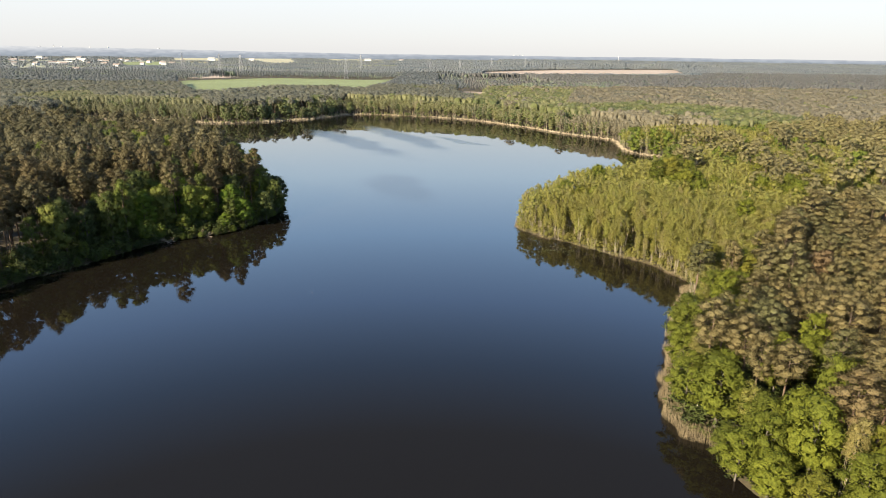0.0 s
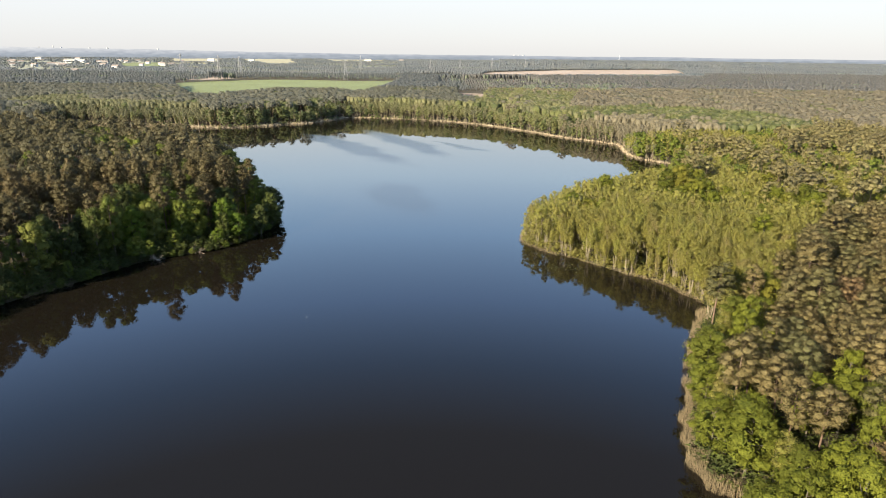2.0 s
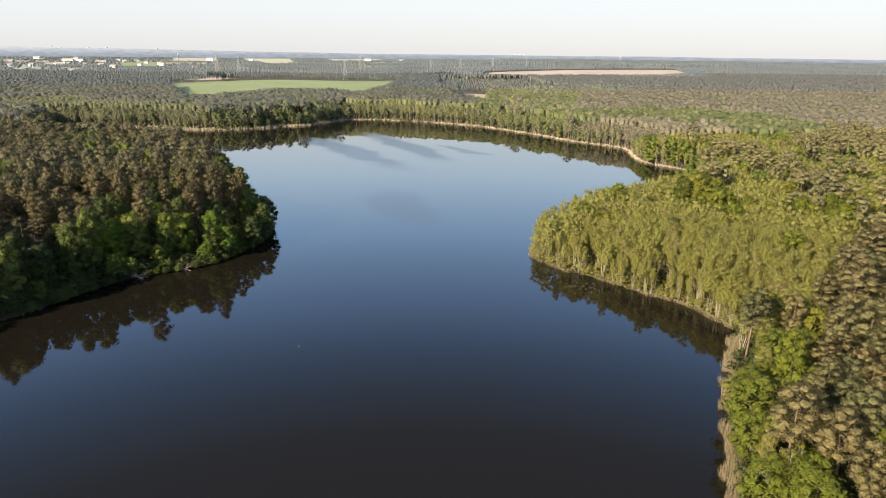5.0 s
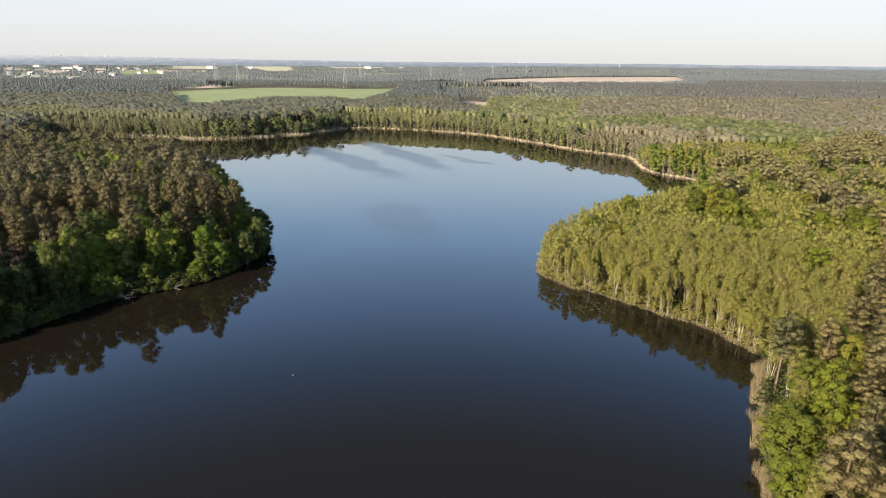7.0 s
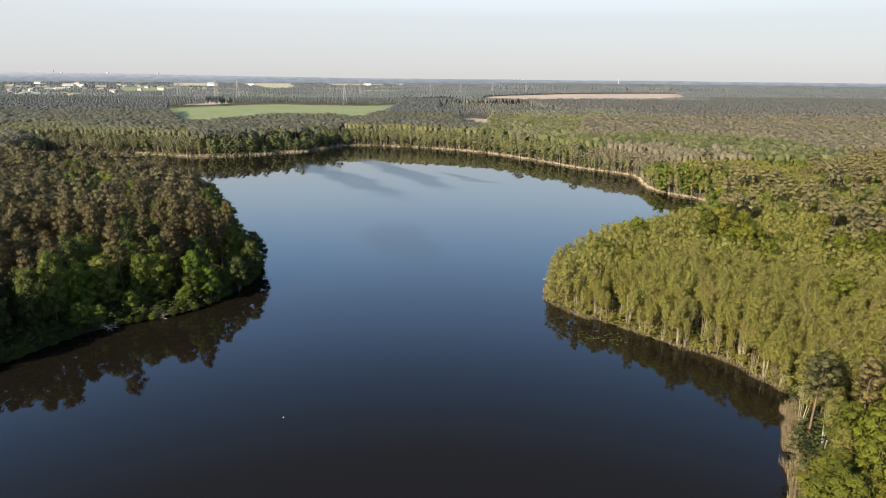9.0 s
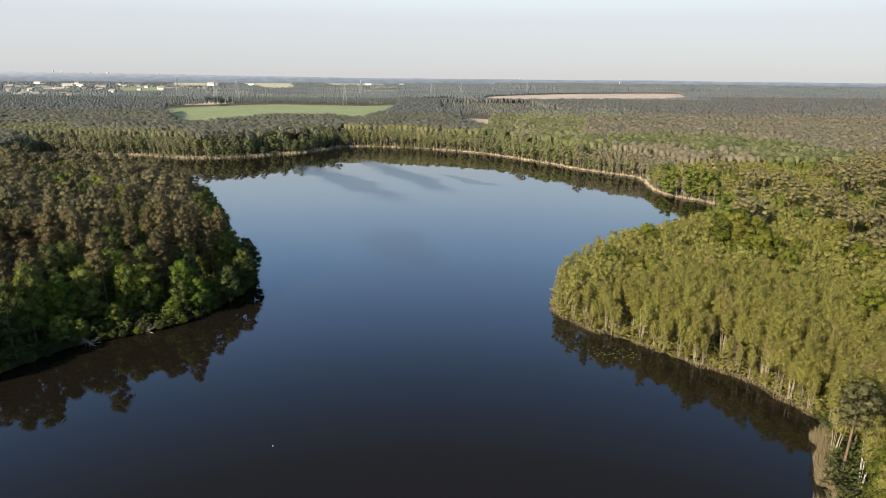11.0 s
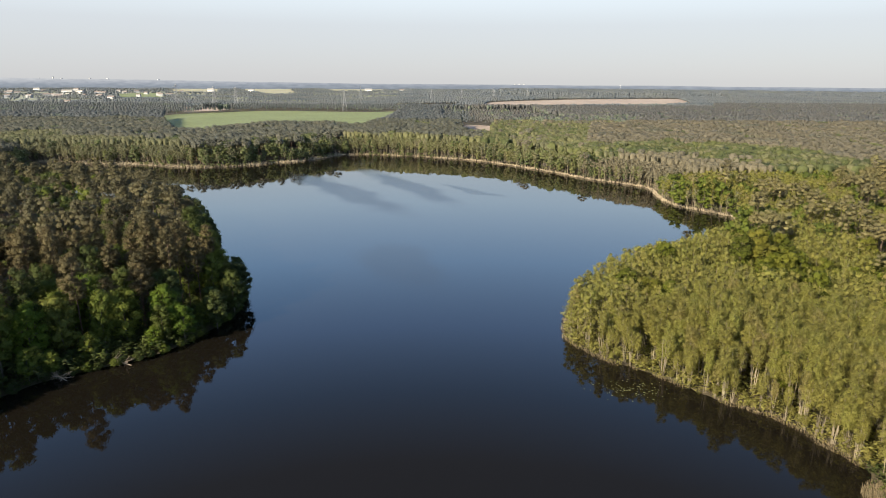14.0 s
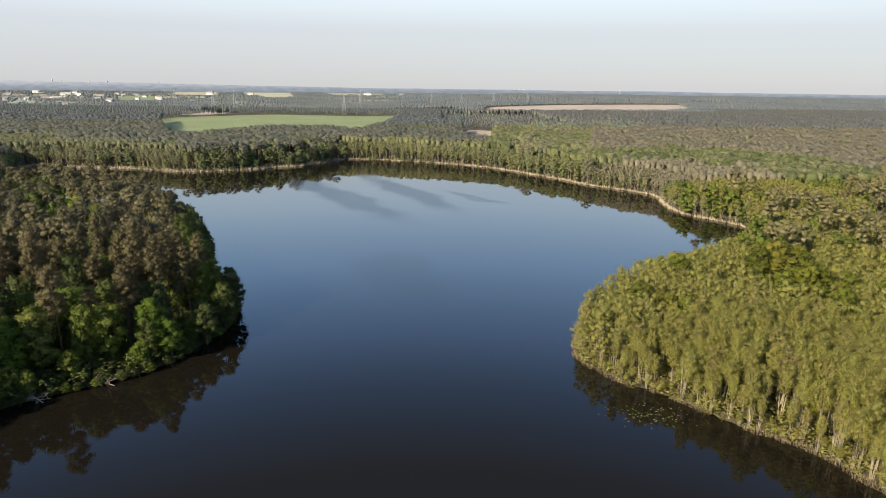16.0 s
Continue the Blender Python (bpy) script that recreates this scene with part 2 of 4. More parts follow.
def water_material():
    m, nt, p, out = material("lake_water")
    p.inputs["Base Color"].default_value = (0.0066, 0.0055, 0.0042, 1)
    p.inputs["IOR"].default_value = 1.333
    p.inputs["Specular IOR Level"].default_value = 0.5
    # wind-ruffled patches: centre x, y, half length, half width, turn
    geo = nt.nodes.new("ShaderNodeNewGeometry")
    wob = noise_node(nt, 0.03, 3)
    mixv = nt.nodes.new("ShaderNodeVectorMath")
    mixv.operation = "MULTIPLY_ADD"
    nt.links.new(wob.outputs["Color"], mixv.inputs[0])
    mixv.inputs[1].default_value = (26, 26, 0)
    nt.links.new(geo.outputs["Position"], mixv.inputs[2])
    total = None
    for cx, cy, a, b, turn, power in WIND:
        mp = nt.nodes.new("ShaderNodeMapping")
        mp.vector_type = "TEXTURE"
        mp.inputs["Location"].default_value = (cx + 13, cy + 13, 0)
        mp.inputs["Rotation"].default_value = (0, 0, radians(turn))
        mp.inputs["Scale"].default_value = (a, b, 1e4)
        nt.links.new(mixv.outputs[0], mp.inputs[0])
        ln = nt.nodes.new("ShaderNodeVectorMath")
        ln.operation = "LENGTH"
        nt.links.new(mp.outputs[0], ln.inputs[0])
        mr = nt.nodes.new("ShaderNodeMapRange")
        mr.inputs["From Min"].default_value = 1.15
        mr.inputs["From Max"].default_value = 0.55
        mr.inputs["To Max"].default_value = power
        nt.links.new(ln.outputs["Value"], mr.inputs["Value"])
        if total is None:
            total = mr.outputs[0]
        else:
            mx = nt.nodes.new("ShaderNodeMath")
            mx.operation = "MAXIMUM"
            nt.links.new(total, mx.inputs[0])
            nt.links.new(mr.outputs[0], mx.inputs[1])
            total = mx.outputs[0]
    add = nt.nodes.new("ShaderNodeMath")
    add.inputs[1].default_value = 0.015
    nt.links.new(total, add.inputs[0])
    nt.links.new(add.outputs[0], p.inputs["Roughness"])
    fine = noise_node(nt, 0.9, 2)
    b = nt.nodes.new("ShaderNodeBump")
    b.inputs["Distance"].default_value = 0.02
    b.inputs["Strength"].default_value = 0.06
    nt.links.new(fine.outputs[0], b.inputs["Height"])
    nt.links.new(b.outputs[0], p.inputs["Normal"])
    return m


M_WATER = water_material()


def distance_material():
    """Hazy far country that glows by itself: painted haze, blue-grey at the foot, paling towards the sky."""
    m, nt, p, out = material("hazy_distance")
    geo = nt.nodes.new("ShaderNodeNewGeometry")
    sep = nt.nodes.new("ShaderNodeSeparateXYZ")
    nt.links.new(geo.outputs["Position"], sep.inputs[0])
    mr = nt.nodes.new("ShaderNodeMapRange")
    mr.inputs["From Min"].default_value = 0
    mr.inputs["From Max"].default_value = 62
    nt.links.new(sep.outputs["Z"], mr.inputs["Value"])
    mp = nt.nodes.new("ShaderNodeMapping")
    mp.inputs["Scale"].default_value = (0.016, 0.016, 0.07)
    nt.links.new(geo.outputs["Position"], mp.inputs[0])
    n = nt.nodes.new("ShaderNodeTexNoise")
    n.inputs["Scale"].default_value = 1.0
    n.inputs["Detail"].default_value = 5
    nt.links.new(mp.outputs[0], n.inputs["Vector"])
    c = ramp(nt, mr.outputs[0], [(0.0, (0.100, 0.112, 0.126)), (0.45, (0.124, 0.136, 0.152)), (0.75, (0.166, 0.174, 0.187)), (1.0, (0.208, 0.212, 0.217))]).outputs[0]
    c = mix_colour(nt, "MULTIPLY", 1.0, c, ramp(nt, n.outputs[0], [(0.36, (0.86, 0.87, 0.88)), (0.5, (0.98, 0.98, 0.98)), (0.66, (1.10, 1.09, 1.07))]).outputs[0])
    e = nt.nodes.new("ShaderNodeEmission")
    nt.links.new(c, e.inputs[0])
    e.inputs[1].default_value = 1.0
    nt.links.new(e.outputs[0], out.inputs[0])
    return m


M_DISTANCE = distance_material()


# ---- plan of the lake ----
SHORE = [(-160, -10), (-152, 60), (-143, 105), (-130, 142), (-119, 167), (-115, 174), (-108, 184), (-102, 195), (-96, 206), (-90, 212), (-80, 219), (-72, 226),
         (-67, 235), (-63, 248), (-62, 262), (-66, 277), (-78, 294), (-88, 312), (-94, 335), (-103, 358), (-114, 378),
         (-138, 408), (-172, 438), (-218, 457), (-262, 476), (-298, 496), (-316, 530), (-326, 572), (-338, 596), (-328, 608), (-289, 597), (-247, 597), (-213, 584), (-183, 584), (-150, 602), (-140, 615), (-123, 622), (-102, 655),
         (-90, 676), (-66, 679), (-39, 672), (6, 654), (39, 632), (61, 608), (84, 576), (98, 555), (113, 529), (129, 512),
         (143, 492), (140, 465), (138, 442), (143, 423), (154, 408), (158, 392), (146, 362), (124, 335), (104, 319),
         (84, 304), (66, 291), (53, 277), (43, 260), (37.5, 247), (35.5, 236), (38, 229), (43.5, 221), (49.5, 216), (56, 209),
         (62, 201), (68, 197), (73, 191), (77, 182), (79, 175), (75, 167), (68, 155), (61, 140), (55, 125), (50, 113),
         (47, 103), (48, 97), (52, 93), (50, 87), (53, 80), (60, 64), (74, 35), (84, -15), (66, -75), (5, -105), (-80, -95), (-140, -60)]


def smooth_loop(points, steps=4):
    p = np.array(points, float)
    out = []
    for i in range(len(p)):
        a, b, c, d = p[i - 1], p[i], p[(i + 1) % len(p)], p[(i + 2) % len(p)]
        for k in range(steps):
            t = k / steps
            out.append(0.5 * (2 * b + (c - a) * t + (2 * a - 5 * b + 4 * c - d) * t * t + (3 * b - a - 3 * c + d) * t ** 3))
    return np.array(out)


LAKE = smooth_loop(SHORE)


def inside(px, py, poly):
    poly = np.asarray(poly, float)
    res = np.zeros(px.shape, bool)
    x0, y0 = poly[:, 0], poly[:, 1]
    x1, y1 = np.roll(x0, -1), np.roll(y0, -1)
    for i in range(len(poly)):
        if y0[i] == y1[i]:
            continue
        cond = (y0[i] > py) != (y1[i] > py)
        res ^= cond & (px < (x1[i] - x0[i]) * (py - y0[i]) / (y1[i] - y0[i]) + x0[i])
    return res


def shore_distance(px, py):
    """Metres to the shore: positive on land, negative on the water."""
    best = np.full(px.shape, 1e9)
    a, b = LAKE, np.roll(LAKE, -1, axis=0)
    for (ax, ay), (bx, by) in zip(a, b):
        dx, dy = bx - ax, by - ay
        t = np.clip(((px - ax) * dx + (py - ay) * dy) / max(dx * dx + dy * dy, 1e-9), 0, 1)
        best = np.minimum(best, (px - ax - t * dx) ** 2 + (py - ay - t * dy) ** 2)
    d = np.sqrt(best)
    return np.where(inside(px, py, LAKE), -d, d)


def ground_height(d):
    land = -0.12 + 1.7 * (1 - np.exp(-np.maximum(d, 0) / 14.0))
    return np.where(d > 0, land, np.maximum(-3.0, -0.12 + 0.25 * d))


FIELDS = {
    "crop": [(-400, 1010), (-335, 860), (-270, 735), (-240, 735), (-226, 815), (-180, 865), (-88, 830), (-66, 1030), (-60, 1500), (-159, 1462), (-351, 1500), (-452, 1420), (-515, 1290)],
    "tan": [(112, 1720), (171, 1660), (398, 1780), (640, 1850), (790, 2010), (1004, 2707), (496, 2514), (180, 2156)],
    "strip": [(-114, 1915), (83, 1977), (42, 1693), (-99, 1656)],
    "clearing": [(28, 760), (58, 750), (90, 1020), (82, 1060), (38, 1050)],
    "crop_far": [(-1407, 2920), (-1289, 3140), (-930, 2260), (-1040, 2200)],
    "pale_one": [(-1821, 4549), (-1595, 4804), (-1070, 3240), (-1290, 3240)],
    "pale_two": [(-1456, 4850), (-1077, 4850), (-690, 3200), (-770, 3000)],
    "pale_three": [(-818, 4850), (-411, 4850), (-330, 4200), (-620, 3950)],
    "brown": [(-615, 1640), (-530, 1700), (-470, 1510), (-540, 1440)],
}


WEST_MEADOWS = [(-1290, 1760), (-120, 1960), (-150, 2600), (-260, 4830), (-3350, 4830), (-2150, 3000)]


def in_field(px, py):
    r = np.zeros(px.shape, bool)
    for poly in FIELDS.values():
        r |= inside(px, py, poly)
    return r


# ---- mesh helpers ----
def mesh_from(name, v, f, mats, mat_index=None, tint=None, normals=None):
    """f: an (n, 3) or (n, 4) array of vertex numbers."""
    me = bpy.data.meshes.new(name)
    v, f = np.asarray(v, np.float32), np.asarray(f, np.int32)
    k = f.shape[1]
    me.vertices.add(len(v))
    me.vertices.foreach_set("co", v.ravel())
    me.loops.add(f.size)
    me.loops.foreach_set("vertex_index", f.ravel())
    me.polygons.add(len(f))
    me.polygons.foreach_set("loop_start", np.arange(0, f.size, k, dtype=np.int32))
    if mat_index is not None:
        me.polygons.foreach_set("material_index", np.asarray(mat_index, np.int32))
    for m in mats:
        me.materials.append(m)
    if tint is not None:
        at = me.attributes.new("tint", "FLOAT", "POINT")
        at.data.foreach_set("value", np.asarray(tint, np.float32))
    me.update(calc_edges=True)
    me.validate()
    if normals is not None:      # leaves are shaded as one soft mass
        me.normals_split_custom_set_from_vertices(np.asarray(normals, np.float32))
    return me


def part(name, me, parent, label=""):
    ob = new(name, me)
    ob.parent = parent
    return tagged(ob, label) if label else ob


def bm_mesh(name, bm, mat):
    me = bpy.data.meshes.new(name)
    bm.to_mesh(me)
    bm.free()
    me.materials.append(mat)
    return me


# ---- ground, water, fields ----
def axis(lo, hi, step, end_lo, end_hi):
    mid = list(np.arange(lo, hi + 0.1, step))
    s, x, up = step, hi, []
    while x < end_hi:
        s *= 1.16
        x = min(x + s, end_hi)
        up.append(x)
    s, x, down = step, lo, []
    while x > end_lo:
        s *= 1.16
        x = max(x - s, end_lo)
        down.append(x)
    return np.array(down[::-1] + mid + up)


gx, gy = axis(-440, 180, 3.5, -5600, 5600), axis(-110, 690, 3.5, -3000, 5600)
GX, GY = np.meshgrid(gx, gy)
gd = shore_distance(GX.ravel(), GY.ravel())
gz = ground_height(gd)
gz += np.where(gd > 6, 0.25 * np.sin(GX.ravel() * 0.05) * np.cos(GY.ravel() * 0.043) * np.clip((gd - 6) / 30, 0, 1) * (gd < 300), 0)
nx, ny = len(gx), len(gy)
idx = np.arange(nx * ny).reshape(ny, nx)
quads = np.stack([idx[:-1, :-1], idx[:-1, 1:], idx[1:, 1:], idx[1:, :-1]], -1).reshape(-1, 4)
ground = new("ground", mesh_from("ground", np.stack([GX.ravel(), GY.ravel(), gz], 1), quads, [M_GROUND]))
tagged(ground, "dark forest floor of soil, moss and leaf litter round the lake", "ground", kind="structure")

wx, wy = np.arange(-440, 181, 20.0), np.arange(-115, 701, 20.0)
WX, WY = np.meshgrid(wx, wy)
widx = np.arange(WX.size).reshape(WX.shape)
wq = np.stack([widx[:-1, :-1], widx[:-1, 1:], widx[1:, 1:], widx[1:, :-1]], -1).reshape(-1, 4)
water = new("water", mesh_from("water", np.stack([WX.ravel(), WY.ravel(), np.zeros(WX.size)], 1), wq, [M_WATER]))
tagged(water, "calm dark blue lake water mirroring sky and trees", "lake", kind="structure")


def field(key, mat, label, z=2.05):
    bm = bmesh.new()
    loop = smooth_loop(FIELDS[key], 3)
    top = bm.faces.new([bm.verts.new((x, y, z)) for x, y in loop])
    if top.normal.z < 0:
        top.normal_flip()
    bm.normal_update()
    bmesh.ops.triangulate(bm, faces=[top])
    ob = new("field", bm_mesh("field", bm, mat))
    for p in ob.data.polygons:
        if p.normal.z < 0:
            p.flip()
    tagged(ob, label, "field", kind="structure")


FIELDS["west"] = WEST_MEADOWS
field("west", M_MEADOW, "flat pale green meadows of the open country with hedges", 1.85)
del FIELDS["west"]
field("crop", M_GRASS, "pale green young crop field between the woods")
field("tan", M_TAN, "bare reddish tan ploughed field before the far woods")
field("strip", M_TAN, "narrow bare tan field strip beside the ploughed field")
field("clearing", M_TAN, "small pale meadow clearing in the wood")
field("crop_far", M_GRASS, "far pale green crop field near the settlement")
field("pale_one", M_PALE, "far pale yellowish meadow strip near the horizon")
field("pale_two", M_PALE, "far pale meadow among distant woods")
field("pale_three", M_PALE, "far pale stubble field below the horizon")
field("brown", M_TAN, "small brown ploughed field beside the crop")

# far country on the horizon: a backdrop, top edge fitted to the camera's view
nb = 160
va = []
for i in range(nb + 1):
    a = radians(-62 + 124 * i / nb)
    top = 42 + 35 * max(0.0, min(1.0, (0.45 * nb - i) / (0.28 * nb))) + 5 * noise.noise((i * 0.11, 0, 0)) + 1.5 * noise.noise((i * 0.7, 3, 0))
    va += [(4850 * math.sin(a), 4850 * math.cos(a), 0), (4850 * math.sin(a), 4850 * math.cos(a), top)]
vb = np.array(va)
fb = [(2 * i, 2 * i + 2, 2 * i + 3, 2 * i + 1) for i in range(nb)]
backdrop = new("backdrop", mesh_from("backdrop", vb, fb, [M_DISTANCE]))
tagged(backdrop, "hazy blue-grey wooded hills along the horizon", "distance", kind="structure")


# ---- trees ----
ICO = []
ph = (1 + 5 ** 0.5) / 2
for a, b in ((-1, ph), (1, ph), (-1, -ph), (1, -ph)):
    ICO.append((a, b, 0))
for a, b in ((-1, ph), (1, ph), (-1, -ph), (1, -ph)):
    ICO.append((0, a, b))
for a, b in ((-1, ph), (1, ph), (-1, -ph), (1, -ph)):
    ICO.append((b, 0, a))
ICO = np.array(ICO) / math.hypot(1, ph)
ICO_F = [(i, j, k) for i in range(12) for j in range(i + 1, 12) for k in range(j + 1, 12)
         if max(np.linalg.norm(ICO[i] - ICO[j]), np.linalg.norm(ICO[j] - ICO[k]), np.linalg.norm(ICO[i] - ICO[k])) < 1.1]
ICO_F = np.array([(i, j, k) if np.dot(np.cross(ICO[j] - ICO[i], ICO[k] - ICO[i]), ICO[i]) > 0 else (i, k, j) for i, j, k in ICO_F])


class Builder:
    """Collects triangles with a material number: 0 leaves, 1 bark."""

    def __init__(self, seed):
        self.v, self.f, self.m, self.n = [], [], [], 0
        self.normals, self.heart, self.own = [], None, 0.6
        self.rng = np.random.default_rng(seed)

    def add(self, v, f, m, normals=None):
        if normals is None:
            v = np.asarray(v, float)
            normals = self.round(v) if m else v - np.mean(v, axis=0)
        normals = np.asarray(normals, float)
        self.normals.append(normals / (np.linalg.norm(normals, axis=1)[:, None] + 1e-9))
        self.v.append(np.asarray(v, float))
        self.f.append(np.asarray(f, int) + self.n)
        self.m.append(np.full(len(f), m))
        self.n += len(v)

    def round(self, v):
        """Normals of a stem or limb: away from the middle of its rings."""
        v = np.asarray(v, float)
        axis_line = np.mean(v, axis=0)
        n = v - axis_line
        up_way = v[-1] - v[0]
        up_way /= np.linalg.norm(up_way) + 1e-9
        return n - (n @ up_way)[:, None] * up_way + 1e-4

    def mass(self, c, wide, up, down, uneven=0.28):
        """A ragged leafy lump: wide across, with its own height above and below the middle c."""
        g = self.rng
        v = ICO * g.uniform(1 - uneven, 1 + 0.5 * uneven, (12, 1))
        n = ICO / np.array([1.0, 1.0, max(0.4, up / wide)])
        n = n / np.linalg.norm(n, axis=1)[:, None] + g.normal(0, 0.25, (12, 3))
        v = v * np.stack([np.full(12, wide), np.full(12, wide), np.where(v[:, 2] > 0, up, down)], 1) + np.asarray(c, float)
        h = v - self.heart
        n = self.own * n + (1 - self.own) * h / (np.linalg.norm(h, axis=1)[:, None] + 1e-9) + np.array([0, 0, 0.1])
        self.add(v, ICO_F, 0, n)

    def lump(self, c, wide, up, down):
        """A plain eight-sided body for the farthest crowns."""
        v = np.array([(1, 0, 0), (0, 1, 0), (-1, 0, 0), (0, -1, 0), (0, 0, 1), (0, 0, -1)]) * self.rng.uniform(0.75, 1.1, (6, 1))
        n = v + np.array([0, 0, 0.3])
        n[5] = (0.1, -0.1, 0.4)
        v = v * np.array([wide, wide, 1]) * np.where(v[:, 2:] > 0, (1, 1, up), (1, 1, down)) + np.asarray(c, float)
        self.add(v, [(0, 1, 4), (1, 2, 4), (2, 3, 4), (3, 0, 4), (1, 0, 5), (2, 1, 5), (3, 2, 5), (0, 3, 5)], 0, n)

    def sprays(self, c, r, n, size, flat=0.75, low=-0.6, level=0.0, inner=0.6):
        g = self.rng
        u = g.normal(size=(n, 3))
        u /= np.linalg.norm(u, axis=1)[:, None]
        u[:, 2] = np.where(u[:, 2] < low, -u[:, 2], u[:, 2])
        t1 = np.cross(u, g.normal(size=(n, 3)))
        t1 /= np.linalg.norm(t1, axis=1)[:, None] + 1e-9
        t2 = np.cross(u, t1)
        w = t2 * 0.85 + u * g.uniform(0.0, 0.4, (n, 1))
        if level:
            a = np.arctan2(u[:, 1], u[:, 0]) + g.uniform(-0.6, 0.6, n)
            z0 = np.zeros(n)
            t1 = t1 * (1 - level) + level * np.stack([-np.sin(a), np.cos(a), z0], 1)
            w = w * (1 - level) + level * np.stack([np.cos(a), np.sin(a), g.uniform(-0.1, 0.6, n)], 1)
        pos = np.asarray(c) + u * r * g.uniform(inner, 1.06, (n, 1)) * np.array([1, 1, flat])
        s = size * g.uniform(0.6, 1.3, (n, 1))
        v = np.stack([pos - t1 * s * 0.36, pos + t1 * s * 0.36, pos + w * s * 1.2], 1).reshape(-1, 3)
        out = u * np.array([1, 1, 1 / max(flat, 0.5)])
        out /= np.linalg.norm(out, axis=1)[:, None]
        if self.heart is not None:
            h = pos - self.heart
            out = self.own * out + (1 - self.own) * h / (np.linalg.norm(h, axis=1)[:, None] + 1e-9) + np.array([0, 0, 0.12])
        out = out + g.normal(0, 0.1, (n, 3))
        turn_back = np.einsum("ij,ij->i", np.cross(v[1::3] - v[0::3], v[2::3] - v[0::3]), out) < 0
        f = np.arange(3 * n).reshape(n, 3)
        f[turn_back] = f[turn_back][:, ::-1]
        self.add(v, f, 0, np.repeat(out, 3, axis=0))

    def tube(self, pts, radii, sides=5, m=1):
        pts = np.asarray(pts, float)
        v, f = [], []
        for p, r in zip(pts, radii):
            for k in range(sides):
                a = 2 * math.pi * k / sides
                v.append((p[0] + r * math.cos(a), p[1] + r * math.sin(a), p[2]))
        for i in range(len(pts) - 1):
            for k in range(sides):
                a, b = i * sides + k, i * sides + (k + 1) % sides
                f += [(a, b, b + sides), (a, b + sides, a + sides)]
        self.add(v, f, m)

    def limb(self, a, b, r0, r1, sides=3, m=1):
        """A thin limb with its rings across its own line."""
        a, b = np.asarray(a, float), np.asarray(b, float)
        d = b - a
        d /= np.linalg.norm(d) + 1e-9
        e = np.cross(d, (0.3, 0.2, 0.93))
        e /= np.linalg.norm(e) + 1e-9
        h = np.cross(d, e)
        v = [p + r * (math.cos(2 * math.pi * k / sides) * e + math.sin(2 * math.pi * k / sides) * h) for p, r in ((a, r0), (b, r1)) for k in range(sides)]
        f = []
        for k in range(sides):
            q = (k + 1) % sides
            f += [(k, q, q + sides), (k, q + sides, k + sides)]
        self.add(v, f, m)

    def done(self):
        return np.concatenate(self.v), np.concatenate(self.f), np.concatenate(self.m), np.concatenate(self.normals)


def crown(b, c, R, half, nc, clump, ns, size, core, loose, flat=0.8, limbs=0, stem=(0, 0), taper=0.0, inner=0.6):
    """Overlapping clumps of leaf sprays over an egg-shaped crown round c: R across, half its half height."""
    g = b.rng
    c = np.asarray(c, float)
    b.heart = c - np.array([0, 0, 0.3 * half])
    for i in range(nc):
        t = 1 - 2 * (i + 0.5) / nc
        q = math.sqrt(1 - abs(t) ** 3.5)
        a = i * 2.399963 + g.uniform(-0.5, 0.5)
        k = g.uniform(0.4, 0.8) * (1 - taper * t)
        p = c + np.array([R * k * q * math.cos(a), R * k * q * math.sin(a), half * t * g.uniform(0.68, 0.92)])
        r = clump * g.uniform(0.65, 1.25)
        b.mass(p, r * core, r * core * flat, r * core * flat)
        b.sprays(p, r, ns, size, flat, inner=inner)
        if limbs and i % limbs == 0:
            b.limb((stem[0], stem[1], max(0.6, p[2] - R * 0.5)), p, 0.07, 0.03)
    b.sprays(c, R * 0.95, loose, size, half / R, low=-1.0)


def far_crown(b, H, R, up, foot, lod, size):
    """A crown seen from far off: a dome of leaf sprays on a longer body."""
    g = b.rng
    z = H - up
    b.heart = np.array([0, 0, z - 2.0 * R])
    b.own = 0.4
    if lod == 3:
        b.own = 0.65
        b.lump((0, 0, z), R * 0.85, up, z - foot)
        b.sprays((0, 0, z), R * 0.95, 5, size * 1.2, up / R, low=-0.3, inner=0.85)
        return
    b.mass((0, 0, z), R * 0.74, up * 0.76, (z - foot) * 0.75, 0.28)
    for k in range(3):
        a = g.uniform(0, 6.28)
        q = R * g.uniform(0.3, 0.6)
        b.sprays((q * math.cos(a), q * math.sin(a), z + g.uniform(-0.5, 0.35) * up), R * 0.58, 13, size * 0.6, up / R, low=-0.3, inner=0.8)
    b.sprays((0, 0, z), R * 0.97, 18, size * 0.65, up / R, low=-0.3, inner=0.84)


